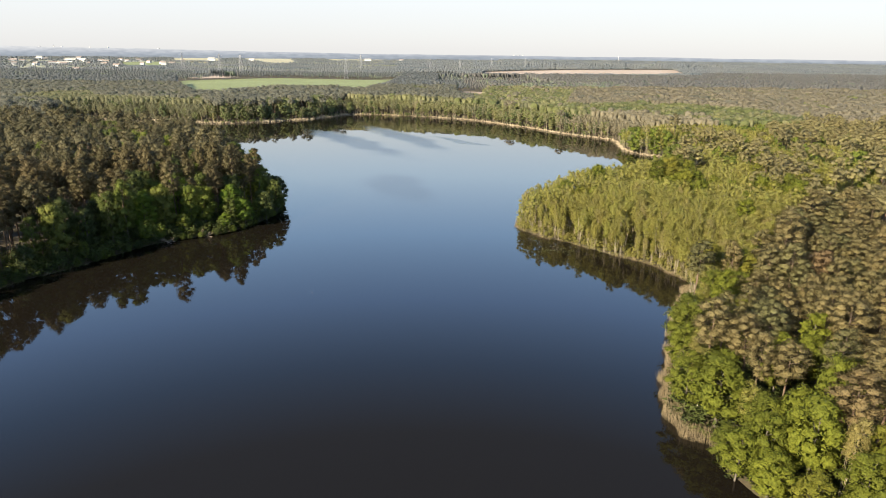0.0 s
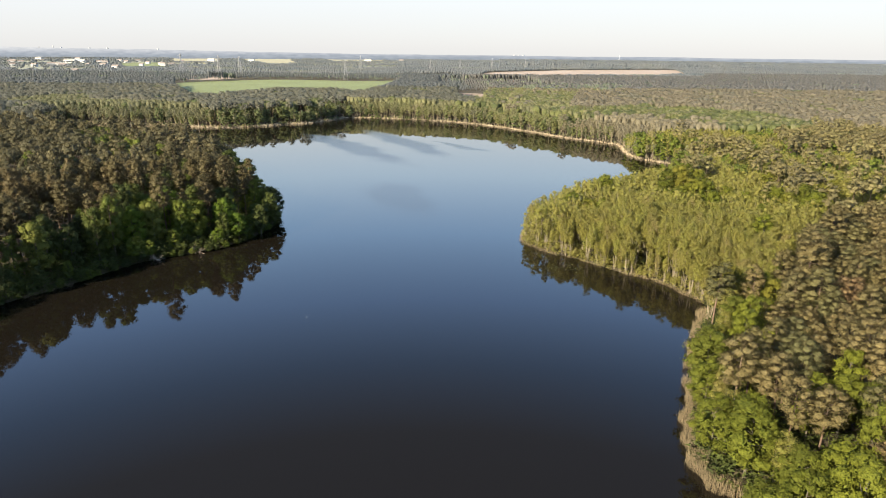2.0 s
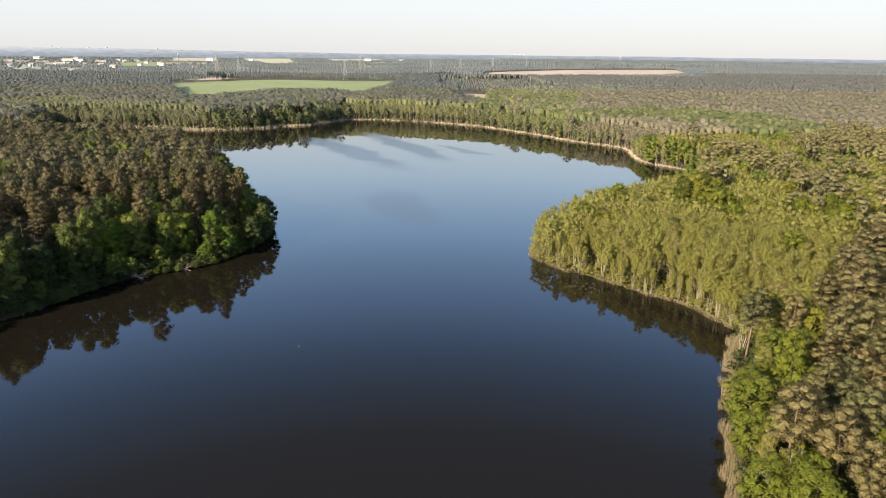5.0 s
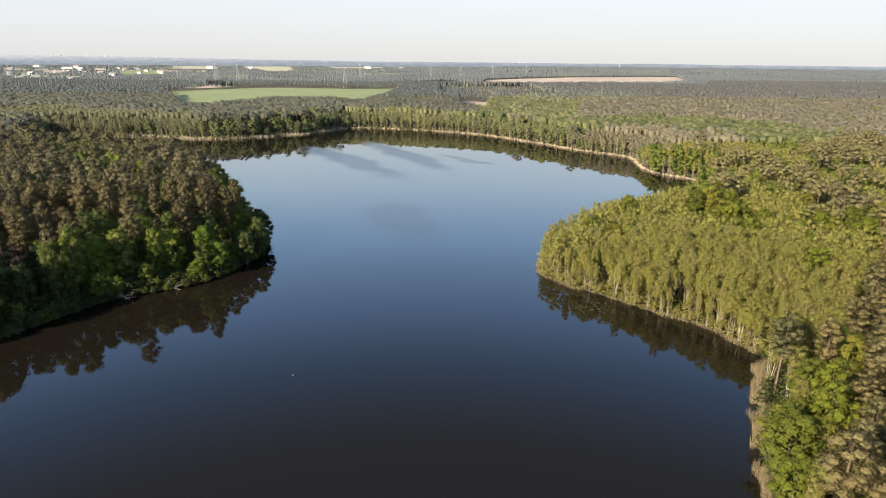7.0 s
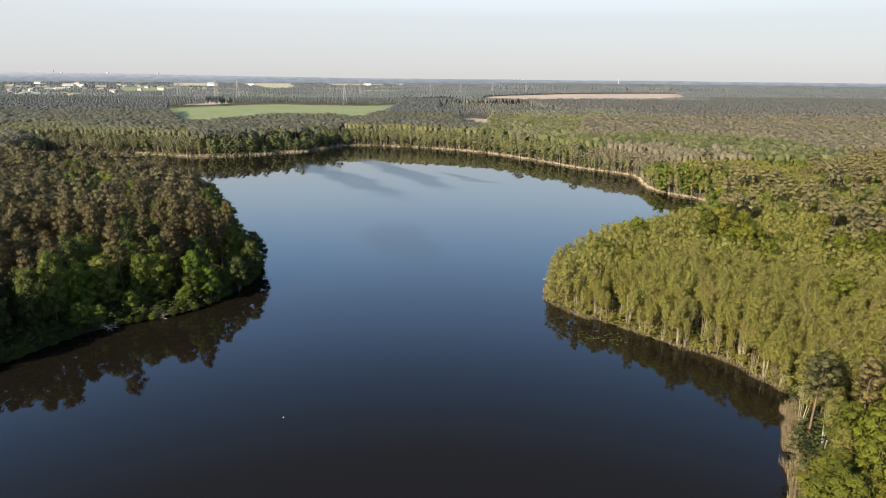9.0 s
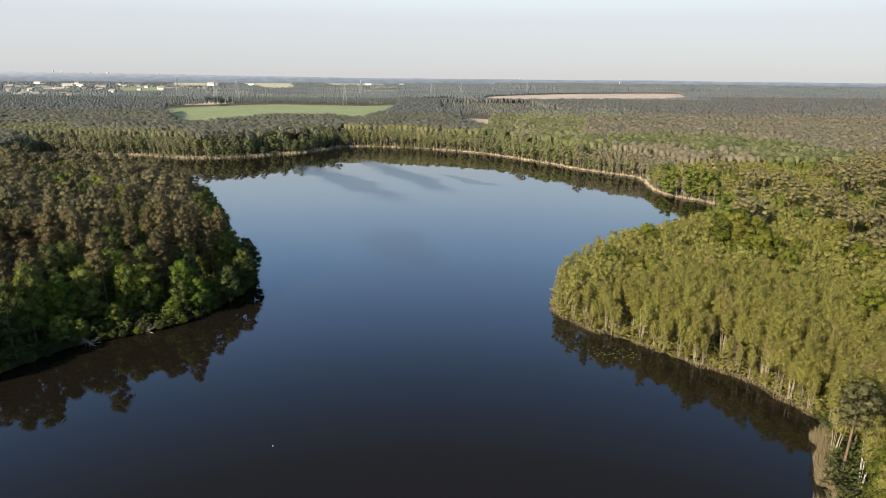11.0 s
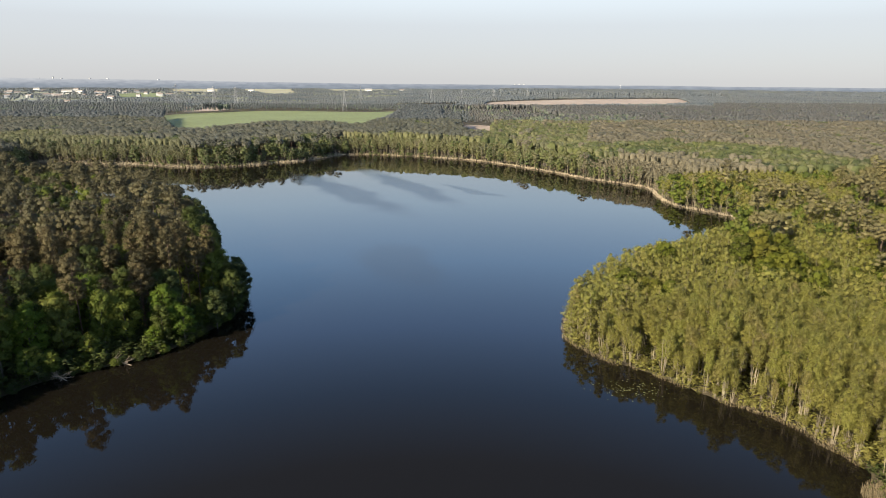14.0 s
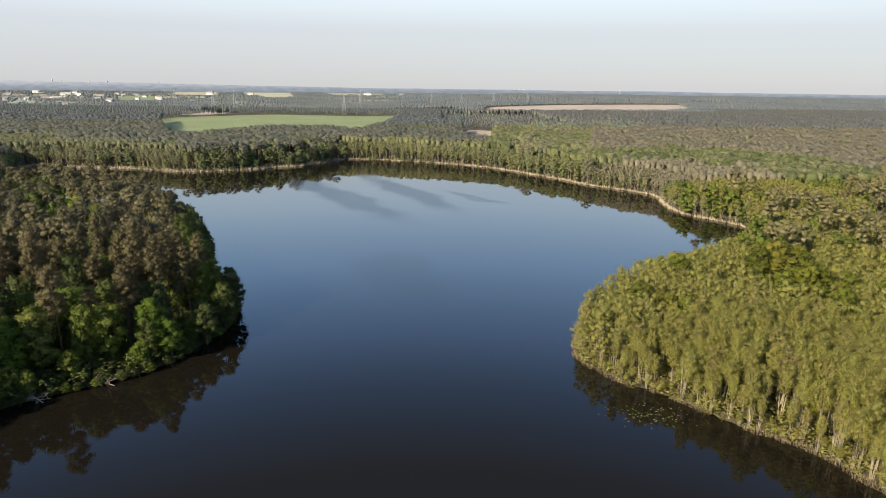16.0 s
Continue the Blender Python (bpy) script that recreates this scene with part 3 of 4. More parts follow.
def make_pine(seed, lod):
    b = Builder(seed)
    g = b.rng
    H = 20.0 * (g.uniform(0.93, 1.07) if lod < 2 else g.uniform(0.975, 1.025))
    bend = g.normal(0, 0.35, 2)
    if lod < 3:
        b.tube([(0, 0, -0.3), (bend[0] * 0.4, bend[1] * 0.4, H * 0.5), (bend[0], bend[1], H * (0.93 if lod < 2 else 0.62))], (0.21, 0.15, 0.05), (6, 4, 3)[lod])
    R = g.uniform(2.7, 3.5)
    if lod > 1:
        far_crown(b, H, R, R * g.uniform(0.6, 0.8), H * 0.45, lod, 1.1)
        return b.done()
    # tiers of level plumes, wide in the middle of the crown
    tiers = ((3, 0.32), (4, 0.6), (5, 0.84), (6, 1.0), (6, 1.0), (6, 0.94), (5, 0.84), (5, 0.78), (4, 0.62)) if lod == 0 else ((3, 0.42), (5, 0.95), (4, 0.85))
    drop = (1.05, 1.6)[lod] * g.uniform(0.9, 1.15)
    b.heart = np.array([bend[0], bend[1], H - 5.5])
    b.own = (0.58, 0.4)[lod]
    turn0 = g.uniform(0, 6.28)
    for i, (count, reach) in enumerate(tiers):
        for k in range(count):
            if lod == 0 and i > 2 and g.uniform() < 0.1:
                continue
            a = turn0 + i * 1.1 + 6.28 * k / count + g.uniform(-0.35, 0.35)
            q = R * reach * g.uniform(0.55, 0.85)
            p = np.array([bend[0] + q * math.cos(a), bend[1] + q * math.sin(a), H - 0.6 - i * drop + g.uniform(-0.6, 0.6)])
            r = (0.37, 0.5)[lod] * R * g.uniform(0.75, 1.25)
            b.mass(p, r * 0.56, r * 0.46, r * 0.34)
            b.sprays(p, r, (125, 30)[lod], (0.36, 0.54)[lod], (0.66, 0.8)[lod], low=-0.5, level=(0.38, 0.2)[lod], inner=0.62)
            if lod == 0 and k % 2 == 0:
                b.limb((bend[0], bend[1], p[2] - 0.5), p, 0.06, 0.03)
    return b.done()


def make_broad(seed, lod):
    b = Builder(seed)
    g = b.rng
    H = (16.0 * g.uniform(0.88, 1.1)) if lod < 2 else 18.6 * g.uniform(0.97, 1.03)
    if lod < 3:
        b.tube([(0, 0, -0.3), (0.1, 0.15, H * 0.35), (0.2, 0.1, H * (0.8 if lod < 2 else 0.55))], (0.24, 0.17, 0.06), (6, 4, 3)[lod])
    R = g.uniform(3.5, 4.6)
    if lod > 1:
        far_crown(b, H, R, R * g.uniform(0.65, 0.85), H * 0.12, lod, 1.2)
        return b.done()
    half = H * 0.43
    crown(b, (0, 0, H - half), R, half, *((30, 0.36 * R, 84, 0.48, 0.66, 320), (11, 0.46 * R, 19, 0.95, 0.74, 40))[lod], 0.8, 3 if lod == 0 else 0, (0, 0), 0.12)
    return b.done()


def make_alder(seed, lod):
    b = Builder(seed)
    g = b.rng
    H = 15.2 * g.uniform(0.95, 1.04) if lod < 2 else 17.4 * g.uniform(0.975, 1.025)
    lean = g.normal(0, 0.5, 2)
    if lod < 3:
        b.tube([(0, 0, -0.3), (lean[0] * 0.5, lean[1] * 0.5, H * 0.5), (lean[0], lean[1], H * (0.96 if lod < 2 else 0.66))], (0.1, 0.07, 0.025), (5, 4, 3)[lod])
        if lod < 2:
            for k in range(5 - 3 * lod):
                a = g.uniform(0, 6.3)
                q = g.uniform(0.8, 1.5)
                b.tube([(0.35 * math.cos(a), 0.35 * math.sin(a), -0.3), (q * math.cos(a), q * math.sin(a), H * g.uniform(0.6, 0.85))], (0.08, 0.025), 4 - lod)
    R = g.uniform(1.8, 2.4)
    if lod > 1:
        far_crown(b, H, R, R * g.uniform(0.7, 0.95), H * 0.25, lod, 0.8)
        return b.done()
    half = H * g.uniform(0.27, 0.38)
    crown(b, (lean[0] * 0.6, lean[1] * 0.6, H - half), R, half, *((20, 0.46 * R, 140, 0.24, 0.4, 800), (8, 0.58 * R, 34, 0.4, 0.52, 60))[lod], 1.0, 3 if lod == 0 else 0, lean * 0.6, -0.15, (0.6, 0.65)[lod])
    return b.done()


def make_shrub(seed, lod):
    b = Builder(seed)
    b.heart = np.array([0, 0, 2.0])
    b.sprays((0, 0, 6.0), 2.1, 56, 1.0, 3.6, low=-1.0, inner=0.35)
    return b.done()


MAKERS = {"pine": make_pine, "broad": make_broad, "alder": make_alder, "shrub": make_shrub}
VARIANTS = 7
TEMPLATES = {(k, l): [MAKERS[k](100 * l + i + 11, l) for i in range(VARIANTS)] for k in MAKERS for l in range(4)}


def joined(name, spots, kind, lod, mats, label, category, group="", leaves_only=False):
    """One mesh of many trees. spots: rows x, y, z, size, turn, tint."""
    if len(spots) == 0:
        return None
    spots = np.asarray(spots)
    vs, fs, ms, ts, ns, n = [], [], [], [], [], 0
    for k in range(VARIANTS):
        rows = spots[k::VARIANTS]
        if len(rows) == 0:
            continue
        v, f, m, nn = TEMPLATES[kind, lod][k]
        if leaves_only:
            f, m = f[m == 0], m[m == 0]
        c, s = np.cos(rows[:, 4])[:, None], np.sin(rows[:, 4])[:, None]
        X = (v[None, :, 0] * c - v[None, :, 1] * s) * rows[:, 6:7] + rows[:, 0:1]
        Y = (v[None, :, 0] * s + v[None, :, 1] * c) * rows[:, 6:7] + rows[:, 1:2]
        Z = v[None, :, 2] * rows[:, 3:4] + rows[:, 2:3]
        vs.append(np.stack([X, Y, Z], -1).reshape(-1, 3))
        ns.append(np.stack([nn[None, :, 0] * c - nn[None, :, 1] * s, nn[None, :, 0] * s + nn[None, :, 1] * c, np.broadcast_to(nn[None, :, 2], X.shape)], -1).reshape(-1, 3))
        fs.append((f[None] + (np.arange(len(rows)) * len(v))[:, None, None] + n).reshape(-1, 3))
        ms.append(np.tile(m, len(rows)))
        ts.append(np.repeat(rows[:, 5], len(v)))
        n += len(rows) * len(v)
    me = mesh_from(name, np.concatenate(vs), np.concatenate(fs), mats, np.concatenate(ms), np.concatenate(ts), np.concatenate(ns))
    return tagged(new(name, me), label, category, group, "stuff")


def scatter(x0, x1, y0, y1, step, seed):
    g = np.random.default_rng(seed)
    X, Y = np.meshgrid(np.arange(x0, x1, step), np.arange(y0, y1, step))
    X = X + (np.arange(X.shape[0]) % 2)[:, None] * step * 0.5
    X, Y = X.ravel(), Y.ravel()
    return X + g.uniform(-0.36, 0.36, X.size) * step, Y + g.uniform(-0.36, 0.36, X.size) * step


def patch_noise(x, y, scale, seed):
    """Smooth patches from 0 to 1."""
    g = np.random.default_rng(seed)
    r = np.zeros(x.shape)
    for k in range(6):
        a, f = g.uniform(0, 6.28), g.uniform(0.6, 1.9) / scale
        r += np.sin((x * math.cos(a) + y * math.sin(a)) * f * 6.28 + g.uniform(0, 6.28))
    return 0.5 + r / 7.0


ALDER_ZONE = [(79, 172), (86, 158), (104, 180), (140, 218), (114, 236), (97, 262), (101, 288), (116, 318), (96, 322), (60, 300), (25, 262), (22, 225), (60, 185)]
GREEN_BANK = [(62, 120), (70, 146), (79, 168), (84, 180), (97, 180), (94, 163), (87, 149), (76, 136), (68, 122)]
RIGHT_MIX = [(90, 262), (114, 234), (132, 222), (175, 235), (240, 330), (235, 430), (170, 445), (154, 405), (150, 385), (136, 356), (112, 330), (92, 316), (88, 290)]

GREEN_BELT = [(116, 552), (134, 626), (187, 631), (233, 622), (264, 625), (300, 560), (290, 478), (252, 441), (218, 439), (216, 487), (218, 513), (194, 531)]
PALE_BELT = [(108, 540), (175, 536), (200, 500), (224, 455), (231, 429), (188, 399), (175, 426), (163, 458), (112, 515)]
GREEN_SHORE = [(42, 632), (48, 770), (81, 917), (174, 933), (194, 862), (134, 626), (116, 552), (84, 560)]
OLIVE_FAR = [(84, 940), (202, 1074), (340, 1050), (240, 868), (122, 851)]
NORTH_WEST_ALDERS = [(-420, 612), (-345, 600), (-327, 590), (-207, 580), (-205, 612), (-228, 628), (-288, 655), (-341, 655), (-385, 724), (-420, 715)]


def choose_kind(x, y, d, g):
    """0 pine, 1 broadleaf, 2 alder, for each place."""
    u = g.uniform(size=x.size)
    green = patch_noise(x, y, 70, 3) + 0.35 * patch_noise(x, y, 24, 4)
    k = np.where(green + 0.25 * (u - 0.5) > 0.98, 1, 0)
    k = np.where(u < 0.05, 1, k)
    left = x < -40
    # fringe of the left bank
    k = np.where(left & (y < 520) & (d < 13), np.where(u < np.where(y < 190, 0.42, np.where(d < 9, 0.96, 0.4)), 1, 0), k)
    # the near right bank
    near = (x > 40) & (y < 176) & (d < 26)
    oaks_end = np.where(d < 7, 107, 103 - 0.5 * d)
    k = np.where(near & (y < oaks_end), np.where((u < 0.8) | (d < 5), 1, np.where(u < 0.86, 2, 0)), k)
    k = np.where(near & (y >= oaks_end) & (y < 118), np.where(d < 5.5, np.where(u < 0.6, 2, 1), np.where(u < 0.1, 1, 0)), k)
    k = np.where(near & (y >= 118) & (y < 148), np.where(d < 15, np.where(u < np.where(y < 136, 0.7, 0.4), 1, np.where(u > 0.9, 2, 0)), np.where(u < 0.12, 1, 0)), k)
    k = np.where(near & (y >= 146), np.where(u < 0.12, 1, np.where((u < 0.3) & (d < 5), 2, 0)), k)
    k = np.where(inside(x, y, GREEN_BANK), np.where(u < 0.78, 1, np.where(u < 0.9, 2, 0)), k)
    grove = patch_noise(x, y, 38, 8) + 0.16 * (u - 0.5)
    k = np.where(inside(x, y, RIGHT_MIX), np.where(grove < 0.5, 2, np.where((grove < 0.66) | (x < 122), 1, 0)), k)
    k = np.where(inside(x, y, ALDER_ZONE), np.where(u < 0.94, 2, 1), k)
    # far banks
    far = (y > 400) & (d < 34) & ~((x < -60) & (y < 560))
    k = np.where(far & (x > -95) & (x < 75), np.where(u < 0.9, 2, 1), k)
    k = np.where(far & (x >= 75), np.where(u < 0.6, 1, np.where(u < 0.85, 2, 0)), k)
    k = np.where(far & (x <= -95), np.where(u < 0.55, 1, np.where(u < 0.75, 2, 0)), k)
    k = np.where((y > 560) & (x < 30) & (d > 38), np.where((u < 0.05) | (green > 1.06), 1, 0), k)
    k = np.where((x < -290) & (y > 480) & (y < 600) & (d < 30), np.where(u < 0.5, 1, 0), k)
    k = np.where(inside(x, y, NORTH_WEST_ALDERS), np.where(u < 0.9, 2, 1), k)
    k = np.where(inside(x, y, GREEN_SHORE), np.where(u < 0.45, 1, np.where(u < 0.97, 2, 0)), k)
    k = np.where(inside(x, y, OLIVE_FAR), np.where(u < 0.85, 2, 0), k)
    k = np.where(inside(x, y, GREEN_BELT), np.where(u < 0.68, 1, 2), k)
    k = np.where(inside(x, y, PALE_BELT), 2, k)
    return k


def in_view(x, y, margin=40):
    return (np.abs(x) < 0.76 * np.maximum(y, 0) + margin) & (y > 30)


KINDS = ("pine", "broad", "alder")


def stand(x0, x1, y0, y1, steps, seed, keep):
    """Trees of the three kinds, each at its own spacing: rows x, y, z, size, turn, tint, breadth, d."""
    out = {}
    for ki, kind in enumerate(KINDS):
        g = np.random.default_rng(seed + ki)
        x, y = scatter(x0, x1, y0, y1, steps[kind], seed + 10 + ki)
        ok = keep(x, y)
        x, y = x[ok], y[ok]
        d = shore_distance(x, y)
        ok = (d > {"pine": 5.0, "broad": 1.6, "alder": 1.0}[kind]) & ~in_field(x, y)
        # reeds keep the near right bank free
        ok &= ~((x > 40) & (y < 172) & (d < 4.5))
        x, y, d = x[ok], y[ok], d[ok]
        sel = choose_kind(x, y, d, np.random.default_rng(seed + 50)) == ki
        x, y, d = x[sel], y[sel], d[sel]
        n = x.size
        size = g.uniform(0.955, 1.045, n) * (0.95 + 0.1 * patch_noise(x, y, 60, 9))
        if kind == "alder":
            size *= np.clip(0.8 + d / 50, 0.8, 1.05)
        if kind == "broad":
            size *= np.where(d < 6, g.uniform(0.5, 0.95, n), 1.0)
        low = ((y > 1080) & (x < np.where(y > 1440, 60, -480))) | ((y > 1045) & (y < 1400) & (x > 10) & (x < 200)) | ((y > 1430) & (x > 0) & (x < 0.42 * y))      # hedges and small trees of the open country, sized to fit the camera's view of fields behind
        size = np.where(low, size * g.uniform(0.4, 0.68, n), size)
        crown_width = 1.0
        tint = np.clip(0.2 * g.uniform(size=n) + 0.8 * patch_noise(x, y, 60, 21 + ki), 0, 1)
        if kind == "alder":      # a belt of young, hardly leafed trees
            tint = np.where(inside(x, y, PALE_BELT), 1.0, np.where((x < -95) & (y > 540), 0.3, 0.92) * tint)
        if kind == "broad":      # broadleaf tint is lowered on the north-western bank
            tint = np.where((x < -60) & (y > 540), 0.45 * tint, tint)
        if kind == "pine":      # shade painted by tint: western stands darker than the eastern ones
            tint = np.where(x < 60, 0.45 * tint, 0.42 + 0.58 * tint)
            crown_width = np.where((x > 40) & (y < 400), 1.12, 1.0)
        out[kind] = np.stack([x, y, ground_height(d) - 0.05, size, g.uniform(0, 6.28, n), tint, size * crown_width * g.uniform(0.9, 1.15, n), d], 1)
    return out


def fringe(arc, step, kind_odds, out, seed, low, high, reach=1.6):
    """Trees and shrubs that lean over the water along a stretch of the shore."""
    g = np.random.default_rng(seed)
    pts = LAKE[[i for i, (x, y) in enumerate(LAKE) if arc(x, y)]]
    for i in range(len(pts) - 1):
        a, b = pts[i], pts[i + 1]
        L = math.hypot(*(b - a))
        if L > 40:
            continue
        for k in range(max(1, int(L / step + g.uniform()))):
            t = g.uniform()
            n = np.array([-(b - a)[1], (b - a)[0]]) / max(L, 1e-6)
            q = a + (b - a) * t
            kind = g.choice(KINDS, p=kind_odds)
            s = g.uniform(low, high)
            bush = g.uniform() < (0.66 if reach == 3.0 else 0.5)
            q = q + n * (g.uniform(0.2, 0.9) if bush and q[0] < 20 else g.uniform(1.4, reach + 1.0))
            row = [q[0], q[1], -0.5 if bush else 0.05, s * (0.33 if bush else 1), g.uniform(0, 6.28), g.uniform(), s * (0.6 if bush else 1), 1.0]
            out[kind] = np.vstack([out[kind], row])


def packed(x0, x1, y0, y1, keep, radii, seed, first):
    """Trees set close, so that no gap is left: a place is taken if no tree stands too near."""
    g = np.random.default_rng(seed)
    x, y = scatter(x0, x1, y0, y1, 1.7, seed)
    ok = keep(x, y)
    x, y = x[ok], y[ok]
    d = shore_distance(x, y)
    kinds = choose_kind(x, y, d, g)
    clear = np.where((x > 40) & (y < 172), np.where(y < 93, 1.2, np.where(y < 150, 3.2, 2.0)), np.where((x > 20) & (y > 200) & (y < 280), 2.8, 0.3))
    ok = (d > np.where(kinds == 0, np.where((x < -50) & (y > 195), 10.0, 4.0), 0.4)) & (d > clear)
    x, y, d, kinds = x[ok], y[ok], d[ok], kinds[ok]
    cells, rows = {}, {k: [] for k in KINDS}

    def free(px, py, r):
        cx, cy = int(px // 4), int(py // 4)
        for i in (cx - 1, cx, cx + 1):
            for j in (cy - 1, cy, cy + 1):
                for qx, qy, qr in cells.get((i, j), ()):
                    if (qx - px) ** 2 + (qy - py) ** 2 < (0.5 * (r + qr)) ** 2:
                        return False
        return True

    for kind in KINDS:
        for row in first[kind]:
            cells.setdefault((int(row[0] // 4), int(row[1] // 4)), []).append((row[0], row[1], radii[kind] * 0.8))
    for i in g.permutation(len(x)):
        kind = KINDS[kinds[i]]
        part_way = g.uniform(0.72, 1.3)
        r = radii[kind] * part_way
        if free(x[i], y[i], r):
            cells.setdefault((int(x[i] // 4), int(y[i] // 4)), []).append((x[i], y[i], r))
            size = g.uniform(0.78, 1.12) * part_way ** 0.3 if kind != "alder" else g.uniform(0.92, 1.05)
            if x[i] < -60:
                size *= (1.2 if d[i] < 26 else 1.14) if y[i] < 300 else 1.04
            if kind == "alder":
                size *= min(1.0, 0.74 + d[i] / 50) * (0.9 if x[i] < 64 else 1.0)
            elif kind == "broad":
                size *= g.uniform(0.65, 1.0) if d[i] < 6 else 1.05
            rows[kind].append([x[i], y[i], ground_height(d[i:i + 1])[0] - 0.05, size, g.uniform(0, 6.28), g.uniform(), part_way ** 0.8 * g.uniform(0.92, 1.12) * (1.08 if kind == "pine" and x[i] > 40 else 0.95 if kind == "pine" else 1.0), d[i]])
    out = {}
    for ki, kind in enumerate(KINDS):
        r = np.array(rows[kind])
        r[:, 3] *= 0.93 + 0.14 * patch_noise(r[:, 0], r[:, 1], 60, 9)
        r[:, 5] = np.clip(0.55 * r[:, 5] + 0.45 * patch_noise(r[:, 0], r[:, 1], 45, 21 + ki), 0, 1)
        if kind == "broad":      # broadleaf tint is raised east of the lake
            r[:, 5] = np.where(r[:, 0] > 40, 0.5 + 0.5 * r[:, 5], r[:, 5])
        if kind == "pine":      # shade painted by tint: the western stand darker than the eastern one
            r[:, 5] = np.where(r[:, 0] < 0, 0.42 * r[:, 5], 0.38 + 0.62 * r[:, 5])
        out[kind] = np.vstack([first[kind], r])
    return out


near = {k: np.zeros((0, 8)) for k in KINDS}


fringe(lambda x, y: x < -55 and 60 < y < 440, 3.4, (0.0, 1.0, 0.0), near, 701, 0.4, 0.8, 3.0)
fringe(lambda x, y: x > 20 and 174 < y < 345, 1.2, (0, 0.0, 1.0), near, 702, 0.5, 0.85, 2.6)
# large oaks of the western bank, tint 2.0 for sun-brightened leaves: x, y, height, breadth
for x, y, tall, wide in ((-99, 215, 1.08, 1.12), (-110, 220, 0.9, 1.0), (-131, 213, 0.85, 0.8), (-115, 203, 0.8, 0.75), (-83, 229, 1.12, 1.15), (-75, 235, 1.08, 0.95), (-87.5, 219, 0.5, 0.72), (-75.5, 228.5, 0.36, 0.7), (-69.5, 233, 0.72, 0.8), (-94, 232, 1.15, 1.1), (-79, 262, 1.1, 1.1), (-84, 282, 1.1, 1.0)):
    near["broad"] = np.vstack([near["broad"], [x, y, 0.6, tall, x + y, 2.0, wide, 2.0]])
# trees leaning over the water at the point, low tint for its shadow side: x, y, height, breadth
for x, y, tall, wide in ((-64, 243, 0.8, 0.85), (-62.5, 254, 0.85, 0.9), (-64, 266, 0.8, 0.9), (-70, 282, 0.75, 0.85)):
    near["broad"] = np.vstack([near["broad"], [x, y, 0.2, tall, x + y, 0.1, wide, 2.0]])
# oaks with broad crowns, set to hide the near bank from view: x, y, height, breadth
for x, y, tall, wide in ((52.2, 89, 0.5, 0.75), (51.8, 84.5, 0.58, 0.85), (54, 79, 0.66, 0.9), (57, 73, 0.62, 0.85), (56, 85, 0.78, 0.9)):
    near["broad"] = np.vstack([near["broad"], [x, y, 0.1, tall, x + y, 0.5, wide, 2.0]])
near = packed(-420, 380, 34, 470, lambda x, y: in_view(x, y, 45), {"pine": 5.2, "broad": 5.9, "alder": 2.7}, 200, near)


def split(rows, limit=300):
    """The trees of the two nearest stretches of bank, and the rest."""
    x, y = rows[:, 0], rows[:, 1]
    far = np.minimum(np.hypot(x - 78, (y - 150) * 0.8), np.hypot(x + 84, y - 222) + 12)
    order = np.argsort(far)
    return rows[order[:limit]], rows[order[limit:]]


BARKS = {"pine": M_BARK_PINE, "broad": M_BARK, "alder": M_BARK_ALDER}
LEAVES = {"pine": (M_PINE, M_PINE_S), "broad": (M_BROAD, M_BROAD_S), "alder": (M_ALDER, M_ALDER_S)}
TREE_TEXT = {
    "pine": ("pine_tree", "tall brownish-green pine with a bare reddish trunk", "pine tree", "pines of the lakeside wood"),
    "broad": ("broadleaf_tree", "fresh green broadleaf tree in spring leaf near the shore", "tree", "broadleaf trees by the lake"),
    "alder": ("alder_tree", "slender yellow-green alder with pale thin stems", "alder tree", "alders on the bank"),
}
WOOD_TEXT = {
    "pine": ("pine_wood", "dense brownish-green pine wood", "woodland"),
    "broad": ("broadleaf_wood", "fresh green broadleaf trees among pines", "woodland"),
    "alder": ("alder_wood", "dense yellow-green alder wood with pale stems", "woodland"),
}


def tree_model(kind, k, leaf):
    """One tree of its own: trunk with limbs, and crown."""
    v, f, m, nn = TEMPLATES[kind, 0][k]
    name, label, cat, group = TREE_TEXT[kind]
    root = tagged(new(name), label, cat, group)
    for which, pname, mat in ((1, "trunk", BARKS[kind]), (0, "crown", leaf)):
        fs = f[m == which]
        used, inv = np.unique(fs, return_inverse=True)
        part(pname, mesh_from(pname, v[used], inv.reshape(-1, 3), [mat], None, None, nn[used]), root)
    return root


def put_trees(kind, rows):
    models = {}
    for i, (x, y, z, size, turn, tint, wide, d) in enumerate(rows):
        m = Matrix.LocRotScale((x, y, z), Euler((0, 0, turn)), (wide, wide, size))
        # pines west of the lake take the needles with shade in their colour
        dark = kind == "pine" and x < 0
        # young only picks a brighter leaf colour, used east of the lake
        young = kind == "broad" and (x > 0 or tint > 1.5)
        # fresh picks the leaves brightened in colour as if sunlit
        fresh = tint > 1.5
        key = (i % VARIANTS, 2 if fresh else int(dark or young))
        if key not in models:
            ob = models[key] = tree_model(kind, key[0], M_PINE_SHADED if dark else M_BROAD_SUNLIT if fresh else M_BROAD_BRIGHT if young else LEAVES[kind][0])
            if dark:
                tagged(ob, "tall pine with a bare trunk, its needles darkened as if shaded")
            elif fresh:
                tagged(ob, "large green oak on the western bank, leaves brightened as if sunlit")
            elif young:
                tagged(ob, "bright yellow-green oak by the lake")
        else:
            ob = copy_thing(models[key], Matrix())
        ob.matrix_basis = m


